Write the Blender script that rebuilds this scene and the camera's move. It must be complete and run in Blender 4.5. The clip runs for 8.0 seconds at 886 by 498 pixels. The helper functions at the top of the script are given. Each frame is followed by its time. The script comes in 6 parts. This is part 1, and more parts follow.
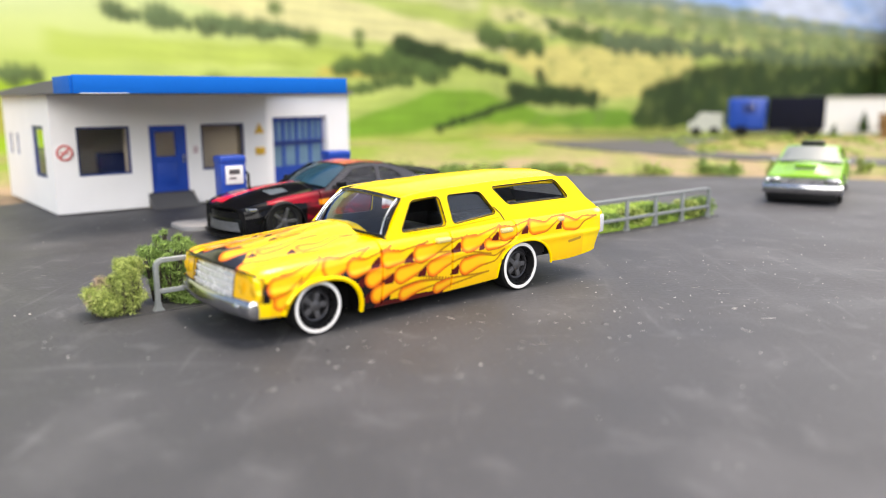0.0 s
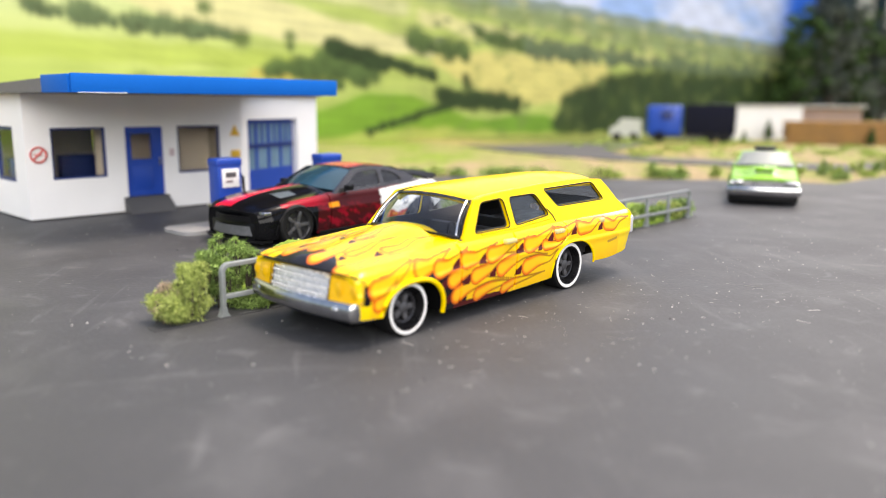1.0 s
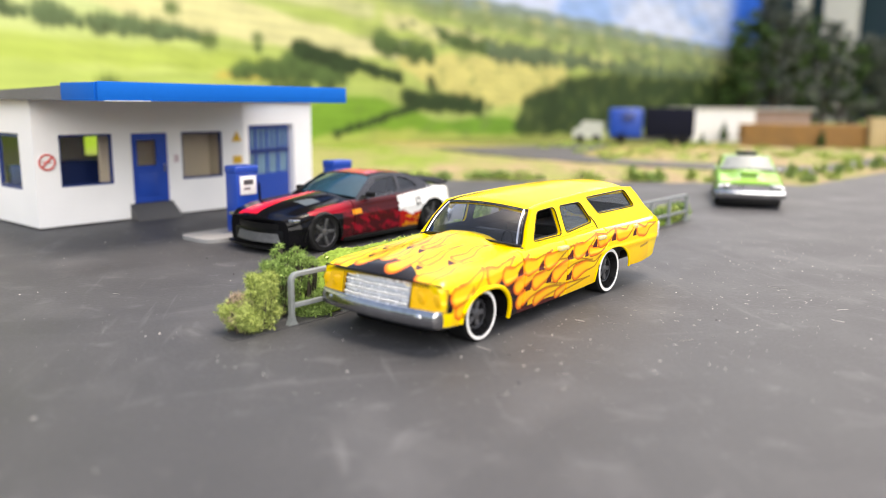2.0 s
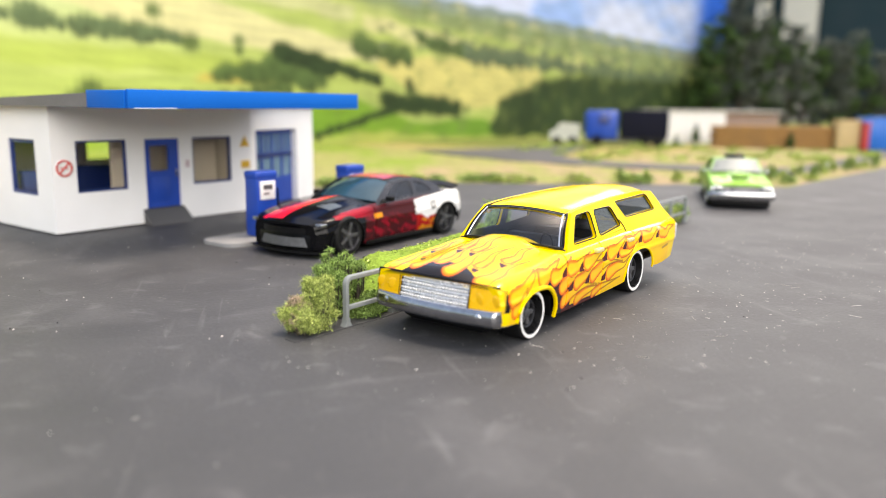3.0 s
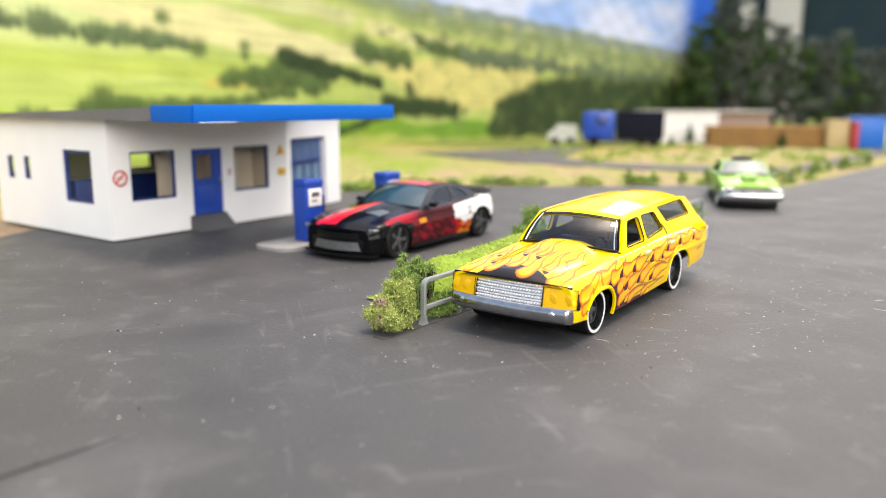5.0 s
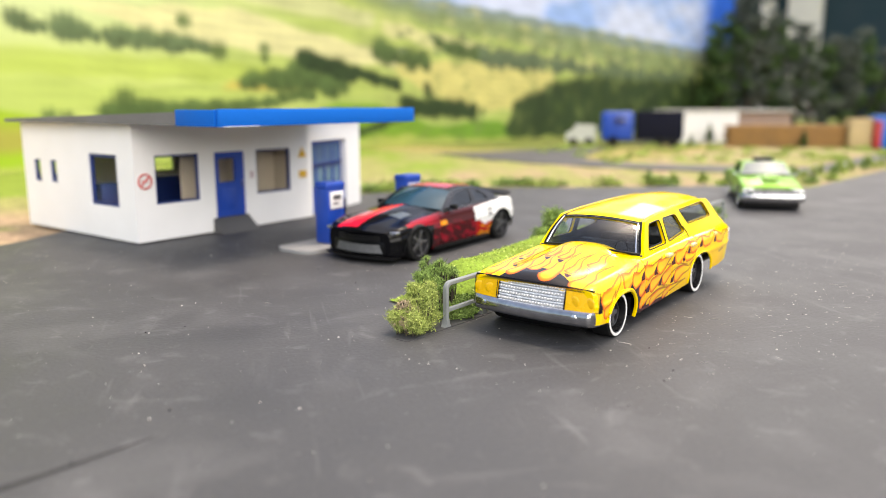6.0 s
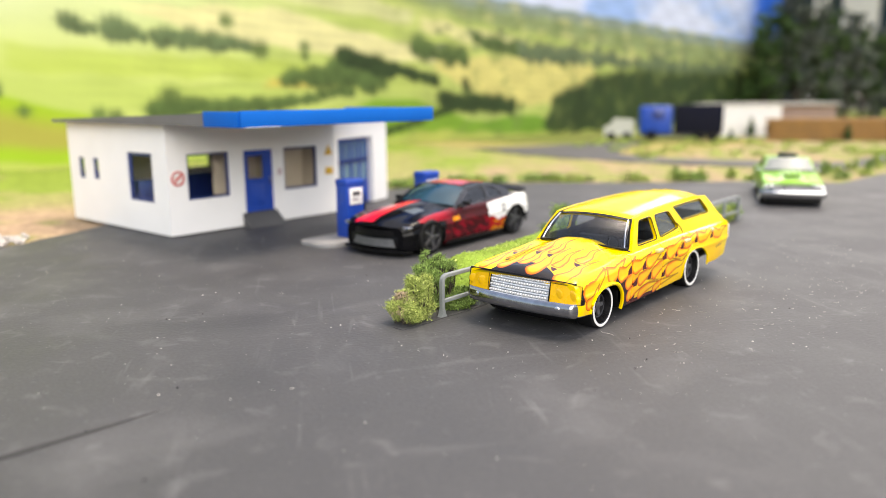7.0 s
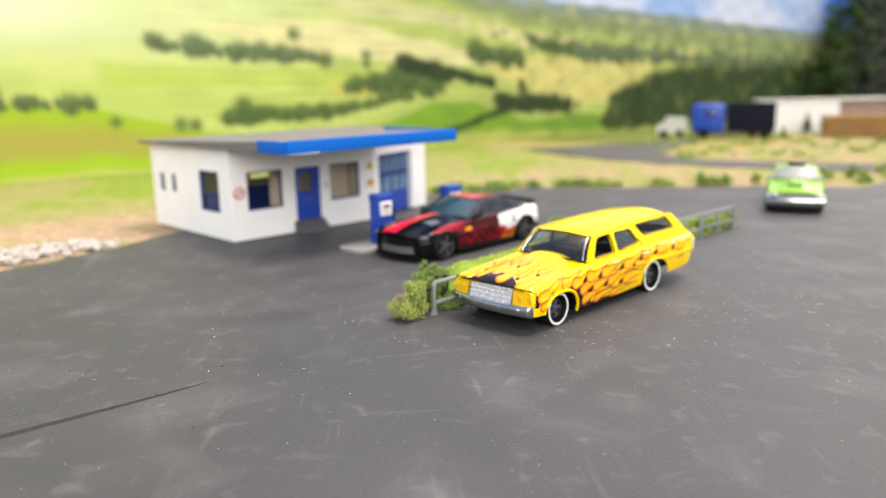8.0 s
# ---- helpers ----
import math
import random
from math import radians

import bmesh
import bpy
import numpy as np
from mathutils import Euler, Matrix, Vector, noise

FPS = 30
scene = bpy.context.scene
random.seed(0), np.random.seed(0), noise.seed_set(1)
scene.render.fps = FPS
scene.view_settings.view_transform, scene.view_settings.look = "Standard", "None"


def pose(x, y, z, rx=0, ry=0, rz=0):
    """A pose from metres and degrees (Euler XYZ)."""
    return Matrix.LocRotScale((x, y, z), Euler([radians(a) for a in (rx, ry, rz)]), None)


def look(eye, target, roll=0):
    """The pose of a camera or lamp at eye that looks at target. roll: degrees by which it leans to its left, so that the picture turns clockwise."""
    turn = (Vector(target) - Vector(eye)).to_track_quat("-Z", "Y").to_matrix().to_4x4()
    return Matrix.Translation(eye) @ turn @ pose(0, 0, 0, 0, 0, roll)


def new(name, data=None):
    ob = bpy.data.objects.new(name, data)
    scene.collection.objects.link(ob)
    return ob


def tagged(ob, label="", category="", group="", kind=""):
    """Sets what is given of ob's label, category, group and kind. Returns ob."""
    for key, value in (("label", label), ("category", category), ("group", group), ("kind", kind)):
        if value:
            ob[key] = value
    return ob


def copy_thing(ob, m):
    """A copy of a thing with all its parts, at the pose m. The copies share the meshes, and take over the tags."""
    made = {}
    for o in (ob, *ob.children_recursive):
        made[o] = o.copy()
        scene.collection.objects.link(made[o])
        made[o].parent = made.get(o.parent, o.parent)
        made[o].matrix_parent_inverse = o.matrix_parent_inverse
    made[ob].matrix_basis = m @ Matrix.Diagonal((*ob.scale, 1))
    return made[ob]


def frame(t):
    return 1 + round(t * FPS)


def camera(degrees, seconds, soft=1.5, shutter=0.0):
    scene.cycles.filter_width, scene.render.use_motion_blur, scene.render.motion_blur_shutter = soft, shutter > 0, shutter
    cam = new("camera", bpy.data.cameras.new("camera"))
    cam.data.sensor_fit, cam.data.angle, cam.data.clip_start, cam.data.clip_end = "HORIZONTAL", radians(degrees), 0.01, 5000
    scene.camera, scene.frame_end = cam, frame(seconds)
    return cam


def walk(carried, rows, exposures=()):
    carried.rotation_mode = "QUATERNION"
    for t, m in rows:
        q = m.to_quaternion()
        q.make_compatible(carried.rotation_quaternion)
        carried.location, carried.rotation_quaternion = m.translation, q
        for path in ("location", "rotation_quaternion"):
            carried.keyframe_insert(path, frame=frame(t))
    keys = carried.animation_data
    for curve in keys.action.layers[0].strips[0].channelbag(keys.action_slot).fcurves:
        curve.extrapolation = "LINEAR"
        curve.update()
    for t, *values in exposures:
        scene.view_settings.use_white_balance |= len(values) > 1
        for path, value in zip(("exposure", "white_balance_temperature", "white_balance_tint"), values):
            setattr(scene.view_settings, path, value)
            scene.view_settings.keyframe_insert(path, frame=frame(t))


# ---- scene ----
# A 1:64 toy-car diorama at its true size. Lengths in this file are millimetres; MM turns them into metres.
MM = 0.001
cam = camera(59.5, 8.0, 0.65)
cam.data.dof.use_dof = True
cam.data.dof.focus_distance = 0.155
cam.data.dof.aperture_fstop = 14.5
UNIT = 0.03
PATH = [
    (0, (0.061, 0.074, 1.175), (0.025, 2.036, 0.794), -0.3),
    (0.5, (-0.491, 0.08, 1.178), (-0.362, 2.04, 0.806), 0.2),
    (1, (-0.89, 0.042, 1.173), (-0.671, 1.995, 0.802), 0.4),
    (1.5, (-1.233, 0.012, 1.21), (-0.941, 1.955, 0.839), 0.5),
    (3, (-2.067, -0.124, 1.295), (-1.626, 1.792, 0.927), 0.6),
    (3.5, (-2.237, -0.21, 1.33), (-1.767, 1.699, 0.962), 0.5),
    (4, (-2.411, -0.328, 1.336), (-1.929, 1.577, 0.966), 0.4),
    (4.5, (-2.586, -0.401, 1.374), (-2.103, 1.504, 1.003), 0.3),
    (6, (-2.721, -0.452, 1.435), (-2.288, 1.465, 1.065), -0.1),
    (6.5, (-2.675, -0.555, 1.439), (-2.288, 1.371, 1.064), -0.3),
    (7, (-2.449, -0.831, 1.502), (-2.136, 1.107, 1.116), -0.5),
    (7.5, (-2.116, -1.39, 1.67), (-1.901, 0.558, 1.272), -0.9),
    (8, (-1.932, -2.173, 1.941), (-1.814, -0.219, 1.531), -1.4),
]


def scaled(p):
    return tuple(UNIT * c for c in p)


walk(cam, [(t, look(scaled(eye), scaled(target), roll)) for t, eye, target, roll in PATH],
     [(0.0, 1.25, 6900, 11), (1.5, 1.29, 7000, 11), (3.5, 1.31, 7150, 10), (7.0, 1.28, 7150, 10), (8.0, 1.22, 7150, 10)])

# ---- light: wide soft daylight from high behind the camera ----
SUN_AZ, SUN_EL = 75.0, 74.0      # degrees from +y towards +x, and above the horizon
world = bpy.data.worlds.new("world")
scene.world = world
world.use_nodes = True
wn = world.node_tree
sky = wn.nodes.new("ShaderNodeTexSky")
sky.sky_type = "NISHITA"
sky.sun_disc = False
sky.sun_elevation = radians(SUN_EL)
sky.sun_rotation = radians(SUN_AZ)
sky.dust_density = 5.0
sky.ozone_density = 0.6
background = wn.nodes["Background"]
background.inputs["Strength"].default_value = 0.12
wn.links.new(sky.outputs["Color"], background.inputs["Color"])
sun_data = bpy.data.lights.new("sun", "SUN")
sun_data.energy = 0.62
sun_data.angle = radians(11)
sun_data.color = (1.0, 0.95, 0.88)
sun = new("sun", sun_data)
sun_dir = Vector((math.sin(radians(SUN_AZ)) * math.cos(radians(SUN_EL)), math.cos(radians(SUN_AZ)) * math.cos(radians(SUN_EL)), math.sin(radians(SUN_EL))))
sun.matrix_world = look(sun_dir * 3.0, (0, 0, 0))


# daylight through the room's window beyond the layout's end
pane_data = bpy.data.lights.new("window_daylight", "AREA")
pane_data.shape = "RECTANGLE"
pane_data.size, pane_data.size_y = 1.2, 0.9
pane_data.energy = 8.0
pane_data.color = (1.0, 0.97, 0.93)
pane = new("window_daylight", pane_data)
pane.matrix_world = look((1.70, 2.10, 1.05), (0.1, 0.15, 0.1))

# added fill lamp, unseen behind the viewer, that brightens walls and car flanks
fill_data = bpy.data.lights.new("window_daylight", "AREA")
fill_data.shape = "RECTANGLE"
fill_data.size, fill_data.size_y = 2.4, 1.6
fill_data.energy = 29.0
fill_data.color = (1.0, 0.97, 0.94)
fill_lamp = new("window_daylight", fill_data)
fill_lamp.matrix_world = look((-0.1, -2.15, 1.08), (0.0, 0.25, 0.0))


# ---- materials ----
def mat(name, base, rough=0.5, metal=0.0, var=0.12, size=4.0, bump=0.0, bump_size=0.4, coat=0.0, attr=False, island=0.0, rvar=0.1, spec=0.5, second=None):
    """A procedural surface. size, bump_size: the coarse and fine features in millimetres."""
    m = bpy.data.materials.new(name)
    m.use_nodes = True
    t = m.node_tree
    p = t.nodes["Principled BSDF"]
    co = t.nodes.new("ShaderNodeTexCoord")

    def noise_tex(s, detail=4.0):
        n = t.nodes.new("ShaderNodeTexNoise")
        n.inputs["Scale"].default_value = 1.0 / (s * MM)
        n.inputs["Detail"].default_value = detail
        t.links.new(co.outputs["Object"], n.inputs["Vector"])
        return n

    coarse, fine = noise_tex(size), noise_tex(bump_size, 3.0)
    add = t.nodes.new("ShaderNodeMath")
    add.operation = "ADD"
    t.links.new(coarse.outputs["Fac"], add.inputs[0])
    t.links.new(fine.outputs["Fac"], add.inputs[1])
    ramp = t.nodes.new("ShaderNodeMapRange")
    ramp.inputs["From Min"].default_value, ramp.inputs["From Max"].default_value = 0.65, 1.35
    ramp.inputs["To Min"].default_value, ramp.inputs["To Max"].default_value = 1.0 - var, 1.0 + var
    t.links.new(add.outputs[0], ramp.inputs["Value"])
    level = ramp.outputs["Result"]
    if island:
        geo = t.nodes.new("ShaderNodeNewGeometry")
        r2 = t.nodes.new("ShaderNodeMapRange")
        r2.inputs["To Min"].default_value, r2.inputs["To Max"].default_value = 1.0 - island, 1.0 + island
        t.links.new(geo.outputs["Random Per Island"], r2.inputs["Value"])
        mul = t.nodes.new("ShaderNodeMath")
        mul.operation = "MULTIPLY"
        t.links.new(level, mul.inputs[0])
        t.links.new(r2.outputs["Result"], mul.inputs[1])
        level = mul.outputs[0]
    tint = t.nodes.new("ShaderNodeVectorMath")
    tint.operation = "SCALE"
    t.links.new(level, tint.inputs["Scale"])
    if attr:
        a = t.nodes.new("ShaderNodeAttribute")
        a.attribute_name = "Col"
        t.links.new(a.outputs["Color"], tint.inputs[0])
    elif second:
        geo2 = t.nodes.new("ShaderNodeNewGeometry")
        pick = t.nodes.new("ShaderNodeMix")
        pick.data_type = "RGBA"
        pick.inputs[6].default_value, pick.inputs[7].default_value = (*base, 1), (*second, 1)
        t.links.new(geo2.outputs["Random Per Island"], pick.inputs[0])
        t.links.new(pick.outputs[2], tint.inputs[0])
    else:
        tint.inputs[0].default_value = base
    t.links.new(tint.outputs["Vector"], p.inputs["Base Color"])
    rr = t.nodes.new("ShaderNodeMapRange")
    rr.inputs["From Min"].default_value, rr.inputs["From Max"].default_value = 0.3, 0.7
    rr.inputs["To Min"].default_value, rr.inputs["To Max"].default_value = max(0.02, rough - rvar), min(1.0, rough + rvar)
    t.links.new(coarse.outputs["Fac"], rr.inputs["Value"])
    t.links.new(rr.outputs["Result"], p.inputs["Roughness"])
    p.inputs["Metallic"].default_value = metal
    p.inputs["Coat Weight"].default_value = coat
    p.inputs["Coat Roughness"].default_value = 0.06
    p.inputs["Specular IOR Level"].default_value = spec
    if bump:
        b = t.nodes.new("ShaderNodeBump")
        b.inputs["Strength"].default_value = 0.6
        b.inputs["Distance"].default_value = bump * MM
        t.links.new(fine.outputs["Fac"], b.inputs["Height"])
        t.links.new(b.outputs["Normal"], p.inputs["Normal"])
    return m


def glass(name, color, rough=0.03, ior=1.45):
    m = bpy.data.materials.new(name)
    m.use_nodes = True
    t = m.node_tree
    p = t.nodes["Principled BSDF"]
    p.inputs["Base Color"].default_value = (*color, 1)
    p.inputs["Transmission Weight"].default_value = 1.0
    p.inputs["Roughness"].default_value = rough
    p.inputs["IOR"].default_value = ior
    return m


def asphalt_paint():
    """Dark grey matt paint with chalky smudges, faint scrape streaks and pale specks."""
    m = mat("asphalt_paint", (0.0475, 0.0485, 0.0525), 0.60, var=0.26, size=24, bump=0.10, bump_size=0.7, rvar=0.08)
    t = m.node_tree
    p = t.nodes["Principled BSDF"]
    co = t.nodes.new("ShaderNodeTexCoord")
    colour = p.inputs["Base Color"].links[0].from_socket

    def layer(colour, scale, low, high, strength, detail=6.0, stretch=None, turn=0.0):
        n = t.nodes.new("ShaderNodeTexNoise")
        n.inputs["Scale"].default_value = scale
        n.inputs["Detail"].default_value = detail
        n.inputs["Distortion"].default_value = 0.6
        if stretch:
            mp = t.nodes.new("ShaderNodeMapping")
            mp.inputs["Scale"].default_value = stretch
            mp.inputs["Rotation"].default_value = (0, 0, radians(turn))
            t.links.new(co.outputs["Object"], mp.inputs["Vector"])
            t.links.new(mp.outputs["Vector"], n.inputs["Vector"])
        else:
            t.links.new(co.outputs["Object"], n.inputs["Vector"])
        r = t.nodes.new("ShaderNodeMapRange")
        r.inputs["From Min"].default_value, r.inputs["From Max"].default_value = low, high
        r.inputs["To Max"].default_value = strength
        t.links.new(n.outputs["Fac"], r.inputs["Value"])
        mix = t.nodes.new("ShaderNodeMix")
        mix.data_type = "RGBA"
        mix.inputs[7].default_value = (0.29, 0.29, 0.30, 1)
        t.links.new(r.outputs["Result"], mix.inputs[0])
        t.links.new(colour, mix.inputs[6])
        return mix.outputs[2]

    colour = layer(colour, 45.0, 0.52, 0.78, 0.14, 8.0)
    colour = layer(colour, 160.0, 0.58, 0.80, 0.22, 6.0)
    colour = layer(colour, 90.0, 0.62, 0.80, 0.16, 5.0, (1.0, 0.14, 1.0), 32.0)
    colour = layer(colour, 140.0, 0.64, 0.80, 0.14, 5.0, (0.16, 1.0, 1.0), 20.0)
    colour = layer(colour, 420.0, 0.64, 0.78, 0.15, 4.0, (1.0, 0.10, 1.0), 38.0)
    colour = layer(colour, 380.0, 0.67, 0.82, 0.08, 4.0, (0.10, 1.0, 1.0), 12.0)
    colour = layer(colour, 1100.0, 0.68, 0.78, 0.30, 2.0)
    t.links.new(colour, p.inputs["Base Color"])
    return m


asphalt = asphalt_paint()
asphalt_far = mat("road_grey", (0.062, 0.061, 0.062), 0.7, var=0.15, size=30, bump=0.05, bump_size=0.8)
ground_mat = mat("scatter_ground", (1, 1, 1), 0.9, var=0.35, size=7, bump=0.8, bump_size=1.6, attr=True, spec=0.1)
print_mat = mat("printed_board", (1, 1, 1), 0.55, var=0.03, size=30, attr=True, spec=0.3)
yellow_print = mat("flame_paint", (1, 1, 1), 0.14, var=0.03, size=9, attr=True, coat=0.0, spec=0.45, rvar=0.04, bump=0.006, bump_size=1.2)
red_print = mat("race_paint", (1, 1, 1), 0.14, var=0.06, size=9, attr=True, coat=0.0, spec=0.16, rvar=0.04)
green_print = mat("lime_paint", (1, 1, 1), 0.3, var=0.04, size=9, attr=True, coat=0.1, spec=0.25, rvar=0.04)
yellow = mat("yellow_paint", (0.92, 0.64, 0.002), 0.13, var=0.03, size=9, coat=0.0, spec=0.22, rvar=0.04)
lamp_yellow = mat("lamp_yellow", (0.85, 0.48, 0.004), 0.25, var=0.08, size=3, coat=0.6)
chrome = mat("chrome", (0.78, 0.79, 0.80), 0.16, metal=1.0, var=0.12, size=2.5, rvar=0.08, bump=0.02, bump_size=0.8)
silver = mat("bright_silver", (0.94, 0.94, 0.94), 0.26, metal=0.5, var=0.05, size=1.5, rvar=0.05)
bumper_chrome = mat("bumper_chrome", (0.46, 0.46, 0.47), 0.16, metal=1.0, var=0.18, size=3, rvar=0.08, bump=0.03, bump_size=1.2)
dull_chrome = mat("dull_chrome", (0.42, 0.42, 0.43), 0.32, metal=1.0, var=0.2, size=3, rvar=0.1)
black_plastic = mat("black_plastic", (0.005, 0.005, 0.0055), 0.4, var=0.2, size=3, spec=0.16)
dark_grey = mat("dark_grey_plastic", (0.075, 0.075, 0.08), 0.4, var=0.2, size=3)
tyre_mat = mat("tyre_rubber", (0.007, 0.007, 0.0075), 0.6, var=0.2, size=2, spec=0.25)
white_print = mat("white_print", (0.80, 0.80, 0.78), 0.4, var=0.06, size=2)
rim_black = mat("rim_black", (0.010, 0.010, 0.011), 0.3, var=0.25, size=1.2)
rim_grey = mat("rim_grey", (0.05, 0.05, 0.055), 0.35, metal=0.6, var=0.2, size=1.2)
spoke_grey = mat("spoke_grey", (0.09, 0.09, 0.095), 0.4, metal=0.4, var=0.2, size=1.2)
interior_mat = mat("interior_grey", (0.022, 0.022, 0.026), 0.5, var=0.2, size=3)
screen_glass = glass("clear_screen_plastic", (0.86, 0.90, 0.94), 0.03, 1.4)
side_glass = glass("side_window_plastic", (0.88, 0.90, 0.92), 0.02, 1.45)
smoke_glass = glass("smoke_plastic", (0.42, 0.44, 0.46))
thin_glass = glass("thin_clear_plastic", (0.92, 0.93, 0.93), 0.02, 1.12)
wall_white = mat("white_card_wall", (0.88, 0.87, 0.86), 0.75, var=0.04, size=14, bump=0.03, bump_size=0.5)
wall_inside = mat("beige_inner_wall", (0.62, 0.54, 0.43), 0.8, var=0.1, size=12)
frame_blue = mat("navy_frame", (0.008, 0.028, 0.15), 0.45, var=0.1, size=6)
blue_paint = mat("blue_plastic", (0.008, 0.055, 0.36), 0.4, var=0.08, size=10)
fascia_blue = mat("bright_blue_card", (0.001, 0.125, 0.54), 0.6, var=0.06, size=18, spec=0.12)
roof_grey = mat("grey_roof_card", (0.16, 0.155, 0.15), 0.8, var=0.15, size=9, bump=0.05, bump_size=0.8)
step_grey = mat("dark_step", (0.085, 0.085, 0.088), 0.7, var=0.15, size=6)
island_grey = mat("light_grey_concrete", (0.27, 0.27, 0.27), 0.7, var=0.15, size=6, bump=0.05, bump_size=0.5)
rail_mat = mat("pale_grey_rail", (0.22, 0.24, 0.24), 0.45, var=0.12, size=3, bump=0.02, bump_size=0.4)
sign_red = mat("sign_red", (0.62, 0.10, 0.09), 0.6, var=0.08)
sign_yellow = mat("sign_yellow", (0.70, 0.42, 0.03), 0.6, var=0.08)
moss = mat("lime_foam_turf", (0.20, 0.295, 0.045), 0.9, var=0.4, size=3, bump=0.5, bump_size=0.6, spec=0.1)
leaf_light = mat("foam_leaf_light", (0.17, 0.25, 0.04), 0.8, var=0.3, size=2.2, island=0.4, spec=0.2, second=(0.48, 0.54, 0.17))
lime_tuft = mat("lime_tuft", (0.20, 0.29, 0.045), 0.8, var=0.3, size=2.2, island=0.4, spec=0.2, second=(0.42, 0.52, 0.14))
leaf_mid = mat("foam_leaf_mid", (0.11, 0.20, 0.04), 0.8, var=0.3, size=2.2, island=0.4, spec=0.2, second=(0.30, 0.42, 0.12))
leaf_dark = mat("foam_leaf_dark", (0.035, 0.07, 0.02), 0.8, var=0.3, size=3, island=0.5, spec=0.2, second=(0.08, 0.14, 0.04))
straw = mat("straw_fibre", (0.34, 0.31, 0.16), 0.85, var=0.3, size=2, island=0.4, spec=0.2, second=(0.42, 0.30, 0.24))
leaf_tree = mat("tree_leaf_dark", (0.05, 0.068, 0.060), 0.8, var=0.3, size=8, island=0.5, spec=0.2, second=(0.14, 0.16, 0.13))
bark = mat("bark", (0.05, 0.04, 0.03), 0.9, var=0.3, size=4)
stone_mat = mat("pale_stone", (0.46, 0.43, 0.40), 0.85, var=0.3, size=4, bump=0.1, bump_size=0.6)
dust_mat = mat("pale_dust", (0.62, 0.60, 0.56), 0.8, var=0.2, size=2)
seam_mat = mat("dark_seam", (0.018, 0.018, 0.019), 0.8, var=0.3, size=3)
brown_wood = mat("brown_wood", (0.30, 0.16, 0.05), 0.75, var=0.3, size=8)
beige_card = mat("beige_card", (0.55, 0.42, 0.22), 0.75, var=0.1, size=8)
red_card = mat("red_card", (0.45, 0.04, 0.04), 0.6, var=0.1, size=8)
sky_blue = mat("sky_blue_plastic", (0.01, 0.16, 0.62), 0.4, var=0.1, size=8)
truck_blue = mat("truck_blue", (0.006, 0.06, 0.42), 0.35, var=0.1, size=8)
# opaque garage panes: the glass's bluish-white reflection is put into the colour
sheen_pane = mat("blue_sheen_plastic", (0.15, 0.26, 0.36), 0.18, var=0.2, size=8)
# opaque pale grey that stands in for a bright reflection in the windscreen
glare_glass = mat("glare_plastic", (0.20, 0.225, 0.225), 0.35, var=0.1, size=6)
room_teal = mat("dark_teal_wall", (0.02, 0.045, 0.055), 0.9, var=0.1, size=80)
cream_frame = mat("cream_frame", (0.80, 0.77, 0.66), 0.6, var=0.05, size=40)


# ---- mesh helpers, in millimetres ----
def part(name, bm, material, parent=None, label=""):
    """Links a bmesh in millimetres as one mesh object, under parent if there is one."""
    me = bpy.data.meshes.new(name)
    bmesh.ops.transform(bm, matrix=Matrix.Scale(MM, 4), verts=bm.verts)
    bm.to_mesh(me)
    bm.free()
    me.materials.append(material)
    me.polygons.foreach_set("use_smooth", [True] * len(me.polygons))
    me.set_sharp_from_angle(angle=radians(38))
    ob = new(name, me)
    ob.parent = parent
    if label:
        ob["label"] = label
    return ob


def from_arrays(name, verts, faces, material, parent=None, label="", colors=None, sharp=38):
    """One mesh object from arrays of places in millimetres; colors gives the attribute Col by vertex."""
    me = bpy.data.meshes.new(name)
    me.from_pydata((np.asarray(verts) * MM).tolist(), [], faces if isinstance(faces, list) else faces.tolist())
    if colors is not None:
        layer = me.color_attributes.new("Col", "FLOAT_COLOR", "POINT")
        rgba = np.ones((len(verts), 4), dtype=np.float32)
        rgba[:, :3] = colors
        layer.data.foreach_set("color", rgba.ravel())
    me.materials.append(material)
    me.polygons.foreach_set("use_smooth", [True] * len(me.polygons))
    me.set_sharp_from_angle(angle=radians(sharp))
    me.update()
    ob = new(name, me)
    ob.parent = parent
    if label:
        ob["label"] = label
    return ob


def thing(name, x, y, z=0, turn=0, label="", category="", group=""):
    ob = new(name)
    ob.empty_display_size = 0.005
    ob.matrix_world = pose(x * MM, y * MM, z * MM, 0, 0, turn)
    return tagged(ob, label, category, group)


def box(bm, x0, x1, y0, y1, z0, z1, bevel=0.0, segs=2):
    made = bmesh.ops.create_cube(bm, size=1.0)["verts"]
    for v in made:
        v.co = Vector((x0 + (v.co.x + 0.5) * (x1 - x0), y0 + (v.co.y + 0.5) * (y1 - y0), z0 + (v.co.z + 0.5) * (z1 - z0)))
    if bevel:
        edges = list({e for v in made for e in v.link_edges})
        bmesh.ops.bevel(bm, geom=edges, offset=bevel, segments=segs, affect="EDGES", profile=0.5)
    return bm


def boxed(x0, x1, y0, y1, z0, z1, bevel=0.0, segs=2):
    return box(bmesh.new(), x0, x1, y0, y1, z0, z1, bevel, segs)


